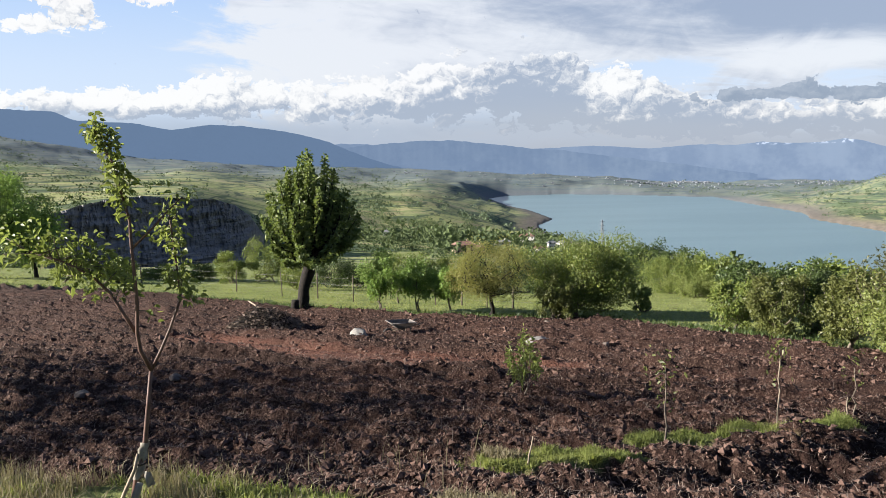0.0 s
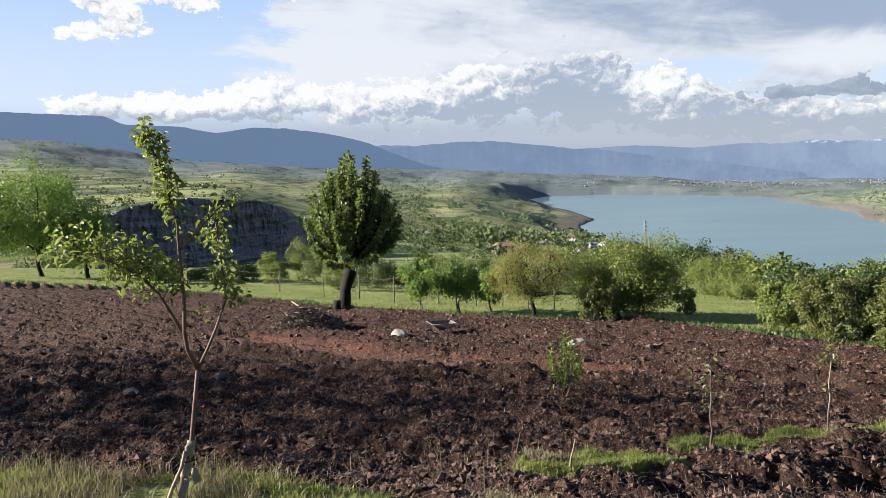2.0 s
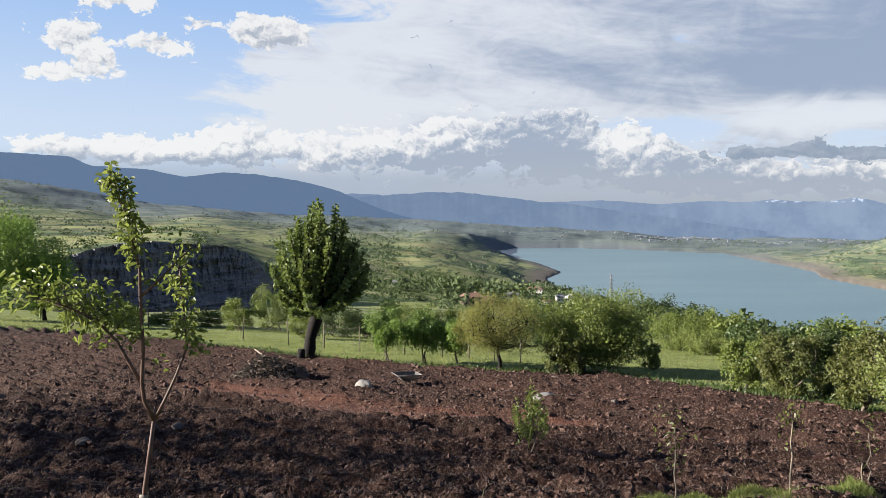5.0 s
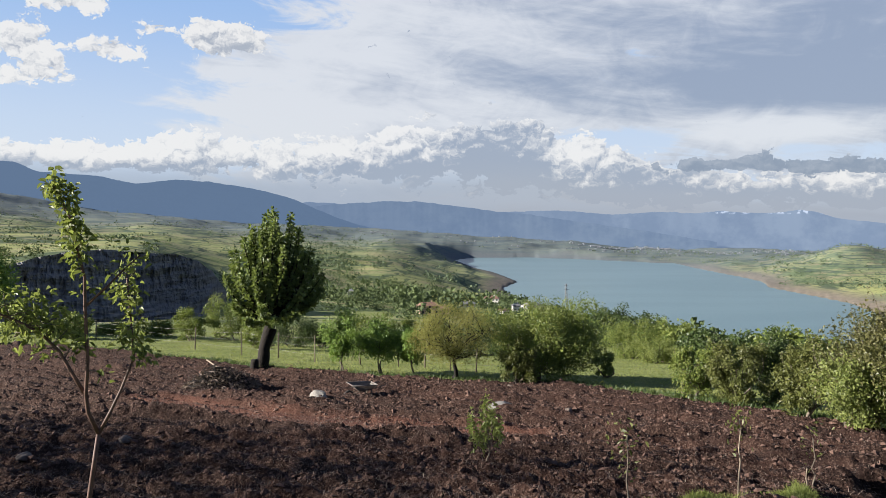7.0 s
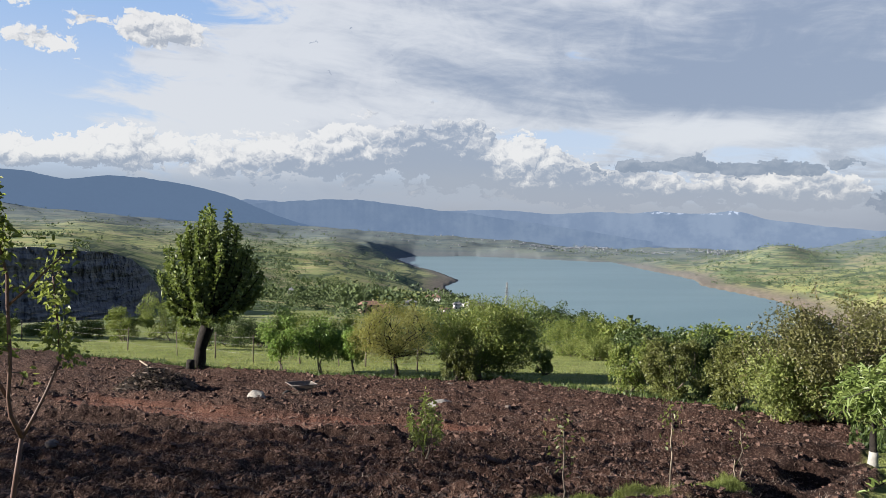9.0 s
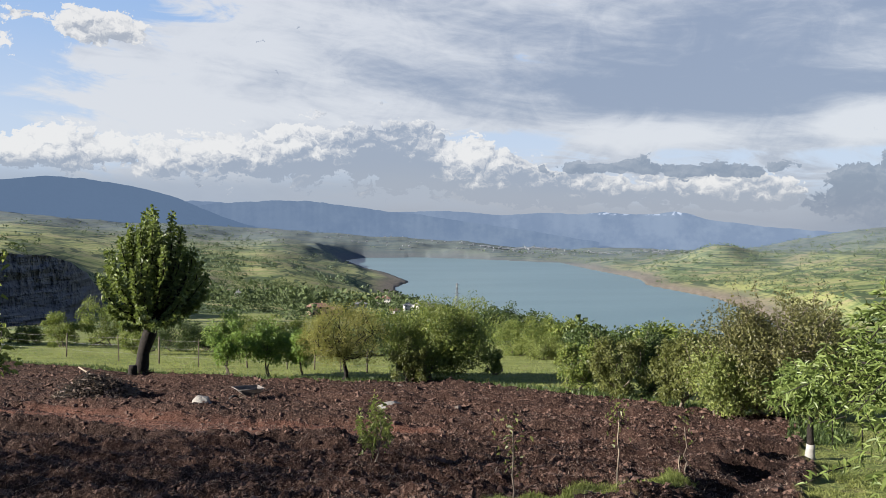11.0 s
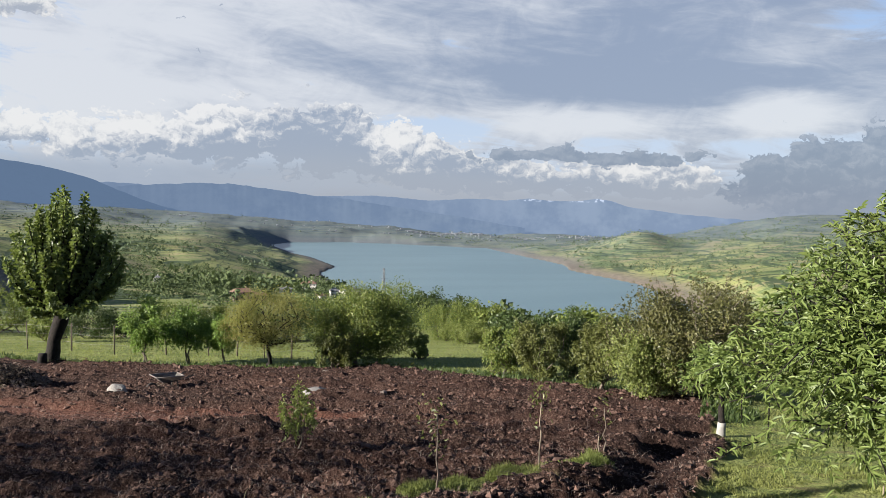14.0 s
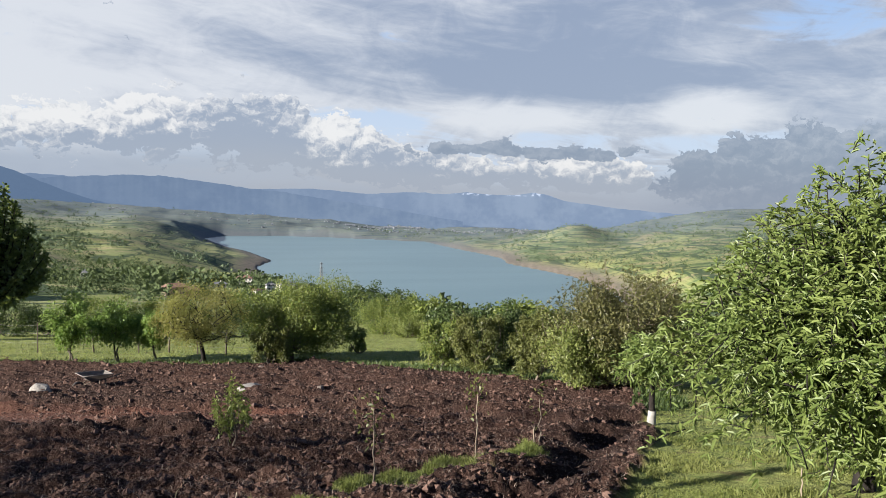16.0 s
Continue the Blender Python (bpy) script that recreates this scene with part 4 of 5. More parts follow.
BUSHES = [
    (-10.7, 18.0, -0.25, 2.65, "leaf_fresh", 11000, "dense rounded green bush at the edge of the field"),
    (-8.7, 16.9, -1.0, 0.9, "leaf_olive", 2000, "low olive-tinted bush beside the field"),
    (-15.1, 20.5, -1.66, 0.6, "leaf_young", 1000, "small light green bush beside the meadow"),
    (-17.2, 34.0, -2.55, 3.0, "leaf_fresh", 3500, "broad green bush behind the meadow"),
    (-18.9, 31.0, -3.05, 2.3, "leaf_young", 2600, "light green bush behind the meadow"),
    (-21.7, 15.8, -0.66, 1.05, "leaf_fresh", 2800, "green bush in the hedge beside the field"),
    (-23.2, 19.5, -0.95, 1.3, "leaf_dark", 2400, "dark green bush in the hedge"),
    (-24.8, 14.8, -0.38, 1.2, "leaf_olive", 3200, "yellow-green bush in the hedge beside the field"),
    (-27.0, 15.6, -0.30, 1.3, "leaf_dark", 3000, "dark green bush in the hedge"),
    (-29.3, 13.2, -0.15, 1.1, "leaf_olive", 3000, "grey-green bush in the hedge beside the field"),
    (-35.3, 12.5, 0.48, 2.6, "leaf_brown", 9000, "large spreading bush with bronze and olive leaves"),
    (-32.4, 12.3, -0.15, 1.5, "leaf_young", 4200, "olive-green bush in the hedge beside the field"),
    (-38.8, 13.5, 0.30, 1.5, "leaf_brown", 3600, "bronze-leaved bush in the hedge"),
    (16.0, 36.0, -2.1, 1.9, "leaf_fresh", 1800, "green bush behind the fence"),
    (13.4, 38.0, -1.95, 2.9, "leaf_fresh", 2600, "green bush behind the fence"),
    (8.8, 33.0, -2.2, 2.6, "leaf_dark", 2200, "dark green bush behind the fence"),
    (6.6, 34.0, -2.8, 1.8, "leaf_dark", 1500, "dark green bush behind the fence"),
    (18.1, 40.0, -3.3, 1.8, "leaf_fresh", 1300, "green bush behind the fence"),
    (20.9, 42.0, -3.6, 2.5, "leaf_fresh", 1600, "green bush behind the fence"),
    (3.5, 30.0, -1.9, 2.7, "leaf_fresh", 2200, "dark green bush behind the fence"),
    (0.0, 30.0, -2.05, 2.4, "leaf_fresh", 2000, "dark green bush behind the fence"),
    (-3.0, 31.0, -2.3, 2.4, "leaf_fresh", 1800, "green bush behind the fence"),
    (-6.4, 31.0, -2.5, 2.6, "leaf_dark", 1800, "dark green bush behind the fence"),
    (11.2, 30.0, -2.25, 1.5, "leaf_fresh", 1300, "green bush behind the fence"),
    (27.4, 36.0, -1.6, 2.0, "leaf_young", 1600, "light green bush beside the field"),
    (24.0, 36.0, -2.4, 2.0, "leaf_fresh", 1400, "green bush beside the field"),
]
for i, (a, r, top, w, mat, n, label) in enumerate(BUSHES):
    bx, by = polar(a, r)
    plant("bush", label, "bush", bx, by, top, w, mat, 0.034 + 0.0012 * r, 0.62, max(34, n // 70), int(n * 2.9), 0.10, 0.03, "bark_grey", "round", 0.36, 0.125, "bushes round the field", 40 + i, 3, shoots=(0 if r > 25 else 30 if a < -31 else 7))

for i, (a, r, top, w, n) in enumerate([(31.8, 44, 2.4, 5.4, 6200), (29.0, 43, 0.6, 3.1, 3000), (35.0, 43, 1.85, 4.2, 3000)]):
    bx, by = polar(a, r)
    plant("walnut_tree", "leafy light green tree beyond the field corner", "tree", bx, by, top, w, "leaf_walnut", 0.16, 0.5, 70, n * 2, 0.22, 0.10, "bark_dark", "round", 0.3, 0.16, "trees past the field corner", 80 + i)

WOOD = [(-13.2, 60, -4.4, 4.4), (-15.6, 55, -4.3, 3.7), (-17.6, 50, -4.2, 3.8), (-20.3, 45, -4.15, 3.4), (-22.5, 40, -3.9, 2.9), (-9.3, 60, -5.0, 4.4), (-7.0, 60, -5.4, 4.0), (-11.2, 58, -4.6, 3.6), (-25.5, 38, -3.6, 3.0), (-28.5, 34, -2.9, 3.0)]
for i, (a, r, top, w) in enumerate(WOOD):
    bx, by = polar(a, r)
    plant("wood_tree", "dark green broad tree on the slope above the lake", "tree", bx, by, top, w, "leaf_dark" if i % 3 else "leaf_fresh", 0.19, 0.65, 50, 4200, 0.12, 0.09, "bark_dark", "round", 0.3, 0.17, "trees above the lake", 100 + i)

# ---- unseen trees left of the view, added so their shade lies over the soil ----
bx, by = -12.6, 5.3
plant("shade_tree", "leafy light green tree out of view, added to shade the field", "tree", bx, by, 5.4, 5.2, "leaf_walnut", 0.13, 0.5, 90, 4000, 0.30, 0.13, "bark_dark", "round", 0.3, 0.15, seed=90)

bx, by = -11.4, 7.0
plant("shade_tree", "low leafy tree out of view, added to shade the field", "tree", bx, by, 2.9, 3.6, "leaf_walnut", 0.12, 0.5, 60, 3000, 0.14, 0.08, "bark_dark", "round", 0.3, 0.16, seed=91)

# ---- right side: almond tree and the small lime-washed tree ----
def almond_tree(x, y, top, width):
    """Spreading tree of arching shoots, each hung with long narrow leaves."""
    rnd = np.random.default_rng(200)
    z0 = ground_z(x, y)
    h, a = top - z0, width / 2
    root = thing("almond_tree", x, y, "almond tree with long narrow bright green leaves", "tree", z=z0)
    wood, pos, way, face = Tubes(6), [], [], []
    hub = np.array([0.05, 0.0, 0.62])
    wood.add([(0, 0, -0.08), (0.0, 0, 0.1), (0.03, 0.01, 0.35), hub], [0.10, 0.075, 0.065, 0.07])
    limbs = []
    for i in range(26):
        g, q = i * 2.39996, math.sqrt((i + 0.5) / 26)
        tip = np.array([a * 0.84 * q * math.cos(g), a * 0.84 * q * math.sin(g), 0.55 + (h - 0.75) * (1.0 - 0.80 * q ** 1.3) * rnd.uniform(0.8, 1.05)])
        bend = hub + (tip - hub) * 0.5 + np.array([0, 0, 0.16 * h * (1 - q)]) + rnd.normal(size=3) * 0.06
        t = np.linspace(0, 1, 9)[:, None]
        line = hub * (1 - t) ** 2 + 2 * bend * t * (1 - t) + tip * t**2
        wood.add(line, np.linspace(0.034, 0.007, 9) * rnd.uniform(0.7, 1.15))
        limbs.append(line)
    for i in range(3200):
        line = limbs[rnd.integers(0, len(limbs))]
        start = line[rnd.integers(2, 9)] + rnd.normal(size=3) * 0.13 * a
        out = start - np.array([0, 0, 0.45 * h])
        d = out / (np.linalg.norm(out) + 1e-6) * 0.75 + rnd.normal(size=3) * 0.62 + [0, 0, 0.18]
        d /= np.linalg.norm(d)
        n = rnd.integers(8, 14)
        span = rnd.uniform(0.14, 0.36)
        t = np.linspace(0, 1, n)[:, None]
        sag = rnd.uniform(-0.1, 0.30) * span
        shoot = start + d * span * t - np.array([0, 0, 1.0]) * sag * t**2
        cap = h * (1.0 - 0.62 * np.minimum(np.hypot(shoot[:, 0], shoot[:, 1]) / a, 1.2) ** 1.25)
        shoot[:, 2] -= max(0.0, float((shoot[:, 2] - cap).max())) * rnd.uniform(0.75, 1.1)
        shoot[:, 2] = np.maximum(shoot[:, 2], 0.20)
        if i % 2 == 0:
            wood.add(shoot[[0, n // 2, n - 1]], [0.005, 0.004, 0.002])
        side = np.cross(d, [0, 0, 1.0]) + rnd.normal(size=3) * 0.2
        turn = np.where(np.arange(n) % 2 == 0, 1.0, -1.0)[:, None]
        for lift in (0.0, 1.0):
            pos.append(shoot)
            way.append(d * 0.75 + side * turn * (0.8 - 1.6 * lift * (rnd.random((n, 1)) < 0.5)) + rnd.normal(size=(n, 3)) * 0.55 + [0, 0, -0.05 + 0.35 * lift])
            face.append(np.array([0, 0, 0.75]) + 0.45 * out / (np.linalg.norm(out) + 1e-6) + rnd.normal(size=(n, 3)) * 0.15)
    part("trunk", wood.mesh("trunk", M["bark_dark"]), root)
    pos, way, face = np.concatenate(pos), np.concatenate(way), np.concatenate(face)
    L = rnd.uniform(0.042, 0.082, len(pos))
    part("crown", leaf_mesh("crown", pos, way, L, L * 0.25, rnd, M["leaf_almond"], 0.22, 0.28, True, face), root)


bx, by = polar(-51.8, 6.2)
almond_tree(bx, by, 2.30, 3.05)
bx, by = polar(-37.8, 8.75)
lime = plant("lime_washed_tree", "small tree with lime-washed trunk on the turf", "tree", bx, by, 0.30, 0.85, "leaf_almond", 0.08, 0.28, 26, 1800, 0.50, 0.036, "bark_dark", "round", 0.3, 0.16, seed=201, straight=True, fine=True)
wash = Tubes(12)
wash.add([(0, 0, -0.04), (0, 0, 0.05), (0.004, 0, 0.11), (0.006, 0.0, 0.16)], [0.060, 0.050, 0.045, 0.043])
part("lime_wash", wash.mesh("lime_wash", M["white_wash"]), lime, "white lime-washed foot of the trunk")

# ---- near sapling: forked stem with a sacking wrap ----
def sapling():
    rnd = np.random.default_rng(5)
    R, a0 = 4.3, radians(24.1)
    x0, y0 = polar(24.1, R)
    z0 = ground_z(x0, y0)
    right, ahead = np.array([math.cos(a0), math.sin(a0), 0]), np.array([-math.sin(a0), math.cos(a0), 0])
    root = thing("sapling", x0, y0, "young forked fruit sapling with a sacking-wrapped stem", "sapling", z=z0)

    def at(rows, depth):
        d = np.linspace(depth[0], depth[1], len(rows))
        return np.array([right * u + ahead * k + np.array([0, 0, v - z0]) for (u, v), k in zip(rows, d)])

    stems = {
        "trunk": (at([(0, -0.25), (0.04, -0.03), (0.09, 0.13), (0.12, 0.35), (0.15, 0.57)], (0, 0)), (0.019, 0.011)),
        "branch": (at([(0.15, 0.55), (0.21, 0.66), (0.26, 0.76), (0.33, 0.93), (0.32, 1.09), (0.31, 1.25), (0.30, 1.38)], (0, 0.12)), (0.010, 0.004)),
        "leader": (at([(0.15, 0.55), (0.10, 0.67), (0.09, 0.77), (0.10, 0.95), (0.09, 1.23), (0.09, 1.38), (0.06, 1.52), (0.03, 1.68), (-0.02, 1.80), (-0.06, 1.85)], (0, -0.08)), (0.013, 0.004)),
        "side_branch": (at([(0.10, 0.74), (0.03, 0.87), (-0.03, 0.99), (-0.12, 1.09), (-0.25, 1.17), (-0.40, 1.23)], (0, 0.15)), (0.012, 0.004)),
        "upper_branch": (at([(0.09, 1.23), (0.18, 1.32), (0.27, 1.42), (0.35, 1.50)], (-0.03, -0.15)), (0.008, 0.003)),
    }
    pos, way, face = [], [], []
    for name, (pts, (ra, rb)) in stems.items():
        t = Tubes(8)
        t.add(pts, np.linspace(ra, rb, len(pts)))
        part(name, t.mesh(name, M["bark_red"]), root)
    twigs = Tubes(5)

    def tuft(name, lo, hi, count, spread, n, twig=0.12):
        pts = stems[name][0]
        for k in np.linspace(lo, hi, count):
            f = k * (len(pts) - 1)
            i = min(int(f), len(pts) - 2)
            p = pts[i] + (pts[i + 1] - pts[i]) * (f - i)
            d = rnd.normal(size=3) * [1, 0.7, 0.7] + [0, 0, 0.5]
            d /= np.linalg.norm(d)
            q = p + d * twig * rnd.uniform(0.4, 1.0)
            twigs.add([p, (p + q) / 2 + rnd.normal(size=3) * 0.006, q], [0.0035, 0.003, 0.002])
            for m in range(n):
                pos.append(q + rnd.normal(size=3) * spread)
                way.append(d * 0.6 + rnd.normal(size=3) * 0.8 + [0, 0, 0.1])
                face.append(d * 0.6 + [0, 0, 0.5] - ahead * 0.3)

    tuft("leader", 0.60, 1.0, 26, 0.024, 17, 0.05)
    tuft("leader", 0.30, 0.50, 5, 0.03, 7, 0.08)
    tuft("side_branch", 0.30, 1.0, 24, 0.038, 18, 0.14)
    tuft("side_branch", 0.62, 1.0, 15, 0.042, 18, 0.20)
    tuft("branch", 0.50, 1.0, 18, 0.030, 19, 0.07)
    tuft("upper_branch", 0.75, 1.0, 4, 0.03, 7, 0.06)
    pos, way = np.array(pos), np.array(way)
    n = len(pos)
    L = rnd.uniform(0.024, 0.050, n)
    tagged(part("twigs", twigs.mesh("twigs", M["bark_grey"]), root), kind="stuff")
    part("leaves", leaf_mesh("leaves", pos, way, L, L * 0.55, rnd, M["leaf_young"], 0.3, 0.35, True, np.array(face)), root)
    # wrap: a crumpled sleeve with two ties and a loose end
    k, rows = 18, 12
    t = np.linspace(0, 1, rows)[:, None]
    ang = np.linspace(0, 2 * math.pi, k, endpoint=False)[None, :]
    rad = 0.023 + 0.005 * np.sin(ang * 3 + t * 5) + 0.007 * rnd.normal(size=(rows, k)) * 0.6 - 0.008 * np.exp(-(((t - 0.45) / 0.09) ** 2))
    cx, cz = 0.035 + 0.06 * t, -0.05 + 0.20 * t - z0
    v = right * (cx + rad * np.cos(ang))[..., None] + ahead * (rad * np.sin(ang))[..., None] + np.array([0, 0, 1.0]) * (cz + 0 * ang)[..., None]
    wrap = part("wrap", mesh_from("wrap", v.reshape(-1, 3), grid_faces(rows, k, True), M["cloth"], True), root, "pale crumpled sacking wrap")
    u, w = np.meshgrid(np.linspace(-0.5, 0.5, 6), np.linspace(0, 1, 7), indexing="ij")
    flap = right * (0.09 + 0.02 * w + 0.04 * u)[..., None] + ahead * (-0.05 - 0.02 * np.sin(w * 4 + u * 3))[..., None] + np.array([0, 0, 1.0]) * (0.0 - 0.09 * w - z0)[..., None]
    part("loose_flap", mesh_from("loose_flap", flap.reshape(-1, 3), grid_faces(6, 7), M["cloth"], True), wrap)
    tie = Tubes(5)
    a = np.linspace(0, 2 * math.pi, 15)
    tie.add(np.stack([right[0] * (0.062 + 0.033 * np.cos(a)) + ahead[0] * 0.033 * np.sin(a), right[1] * (0.062 + 0.033 * np.cos(a)) + ahead[1] * 0.033 * np.sin(a), 0.04 - z0 + 0.006 * np.sin(a)], -1), np.full(15, 0.005))
    part("tie", tie.mesh("tie", M["bark_dark"]), wrap, "dark tie")
    prop = Tubes(6)
    prop.add(at([(-0.10, -0.27), (-0.03, -0.10), (0.03, 0.02), (0.05, 0.10)], (-0.06, -0.03)), [0.012, 0.011, 0.010, 0.008])
    part("prop_stick", prop.mesh("prop_stick", M["dead"]), root)
    strip = Tubes(6)
    strip.add(at([(0.01, -0.24), (0.02, -0.14), (0.05, -0.06)], (-0.05, -0.05)), [0.020, 0.022, 0.018])
    part("stem_patch", strip.mesh("stem_patch", M["cloth"]), root, "white painted patch on the stem")


sapling()

# ---- young whips in the row ----
bx, by = polar(-6.2, 6.9)
plant("young_fruit_tree", "small bushy young tree with yellow-green leaves in the soil", "young tree", bx, by, ground_z(bx, by) + 0.62, 0.36, "leaf_young", 0.042, 0.5, 44, 760, 0.28, 0.010, "bark_grey", "upright", 0.15, 0.14, "young trees in the row", 300, fine=True)


def whip(a, r, h, leaves, bark, seed, crown=0.16):
    rnd = np.random.default_rng(seed)
    x, y = polar(a, r)
    root = thing("whip", x, y, "thin young whip with a few leaves at its tip" if leaves else "bare thin pale stake in the soil", "sapling" if leaves else "stake", "young trees in the row")
    t = Tubes(7)
    p = curve_points((0, 0, -0.06), (rnd.normal() * 0.02, rnd.normal() * 0.02, h), 7, 0.02, rnd)
    t.add(p, np.linspace(0.008, 0.004, 7))
    part("stem", t.mesh("stem", M[bark]), root)
    if leaves:
        c = rnd.normal(size=(leaves, 3)) * [crown * 0.3, crown * 0.3, crown * 0.75] + [0, 0, h - crown * 0.2]
        L = rnd.uniform(0.025, 0.05, leaves)
        part("leaves", leaf_mesh("leaves", c, rnd.normal(size=(leaves, 3)) + [0, 0, 0.4], L, L * 0.55, rnd, M["leaf_olive"], fine=True), root)


whip(-16.9, 5.36, 0.60, 70, "bark_grey", 1, 0.22)
whip(-24.7, 6.24, 0.66, 60, "pale_stake", 2, 0.14)
whip(-6.3, 4.6, 0.20, 0, "pale_stake", 3)
whip(-29.6, 7.2, 0.42, 30, "bark_grey", 4, 0.2)
whip(-29.2, 7.15, 0.24, 0, "pale_stake", 5)
whip(-34.1, 10.9, 0.13, 0, "pale_stake", 6)
whip(-48.1, 5.75, 0.22, 0, "pale_stake", 7)


# ---- wheelbarrow standing in the field ----
def wheelbarrow(x, y, turn):
    root = thing("wheelbarrow", x, y, "old steel wheelbarrow standing on the ploughed soil", "wheelbarrow")
    root.rotation_euler, root.scale = (0, 0, radians(turn)), (0.58, 0.58, 0.60)
    bm = bmesh.new()
    low = [bm.verts.new(v) for v in ((-0.20, -0.17, 0.28), (0.20, -0.17, 0.28), (0.20, 0.17, 0.28), (-0.20, 0.17, 0.28))]
    top = [bm.verts.new(v) for v in ((-0.36, -0.28, 0.42), (0.42, -0.28, 0.46), (0.42, 0.28, 0.46), (-0.36, 0.28, 0.42))]
    bm.faces.new(low)
    for i in range(4):
        bm.faces.new((low[i], low[(i + 1) % 4], top[(i + 1) % 4], top[i]))
    bmesh.ops.solidify(bm, geom=bm.faces[:], thickness=0.012)
    bmesh.ops.bevel(bm, geom=bm.edges[:], offset=0.004, segments=1, affect="EDGES")
    me = bpy.data.meshes.new("tray")
    bm.to_mesh(me)
    bm.free()
    me.materials.append(M["steel"])
    part("tray", me, root, "dented grey steel tray")
    rim = Tubes(6)
    rim.add([(-0.36, -0.28, 0.42), (0.42, -0.28, 0.46), (0.42, 0.28, 0.46), (-0.36, 0.28, 0.42), (-0.36, -0.28, 0.42)], [0.012] * 5)
    part("rim", rim.mesh("rim", M["steel"]), root)
    for s in (-1, 1):
        h = Tubes(6)
        h.add([(0.48, s * 0.05, 0.14), (0.15, s * 0.14, 0.26), (-0.3, s * 0.22, 0.33), (-0.62, s * 0.26, 0.40)], [0.016] * 4)
        part("handle", h.mesh("handle", M["post"]), root)
        leg = Tubes(6)
        leg.add([(-0.18, s * 0.19, 0.30), (-0.20, s * 0.21, 0.12), (-0.20, s * 0.21, -0.04)], [0.016] * 3)
        part("leg", leg.mesh("leg", M["post"]), root)
    a = np.linspace(0, 2 * math.pi, 25)
    tyre = Tubes(8)
    tyre.add(np.stack([0.46 + 0.13 * np.cos(a), 0 * a, 0.13 + 0.13 * np.sin(a)], -1), np.full(25, 0.035))
    wheel = part("wheel", tyre.mesh("wheel", M["rubber"]), root, "black rubber tyre")
    hub = Tubes(10)
    hub.add([(0.46, -0.05, 0.13), (0.46, 0.05, 0.13)], [0.06, 0.06])
    part("hub", hub.mesh("hub", M["steel"]), wheel)


bx, by = polar(3.35, 12.75)
wheelbarrow(bx, by, 205)


def stone(name, x, y, size, label, mat, seed, category="stone", sink=0.15):
    rnd = np.random.default_rng(seed)
    bm = bmesh.new()
    bmesh.ops.create_icosphere(bm, subdivisions=3, radius=1)
    off = Vector(rnd.uniform(-50, 50, 3))
    for v in bm.verts:
        n = noise.noise(v.co * 1.3 + off) * 0.28 + noise.noise(v.co * 3.1 + off) * 0.12
        v.co = v.co * (1 + n)
        v.co.z = max(v.co.z, -0.6)
        v.co = Vector((v.co.x * size[0] / 2, v.co.y * size[1] / 2, v.co.z * size[2] / 2))
    me = bpy.data.meshes.new(name)
    bm.to_mesh(me)
    bm.free()
    me.materials.append(M[mat])
    o = new(name, me)
    o.location = (x, y, ground_z(x, y) + size[2] * (0.5 - sink))
    o.rotation_euler = (0, 0, rnd.uniform(0, 6))
    return tagged(o, label, category)


bx, by = polar(6.8, 12.2)
stone("stone", bx, by, (0.31, 0.26, 0.21), "pale rounded stone lying on the soil", "rock", 1, sink=0.04)
bx, by = polar(-7.35, 11.5)
stone("stone", bx, by, (0.46, 0.40, 0.17), "flat pale stone on the ploughed soil", "rock", 3, sink=0.0)
for i, (a, r, s) in enumerate([(20.5, 8.2, 0.13), (17.0, 6.9, 0.12), (26.8, 7.4, 0.13), (-12.5, 11.8, 0.12), (2.8, 9.2, 0.10), (-8.0, 15.5, 0.14), (16.0, 10.4, 0.13)]):
    bx, by = polar(a, r)
    stone("field_stone", bx, by, (s, s * 0.8, s * 0.6), "small dusty stone among the clods", "grit", 20 + i)
bx, by = polar(11.55, 18.55)
stump = thing("stump", bx, by, "dark sawn stump beside the old tree", "stump")
t = Tubes(10)
t.add([(0, 0, -0.08), (0, 0, 0.08), (0.01, 0, 0.22), (0.015, 0, 0.30)], [0.13, 0.105, 0.095, 0.09])
part("bole", t.mesh("bole", M["bark_dark"]), stump)


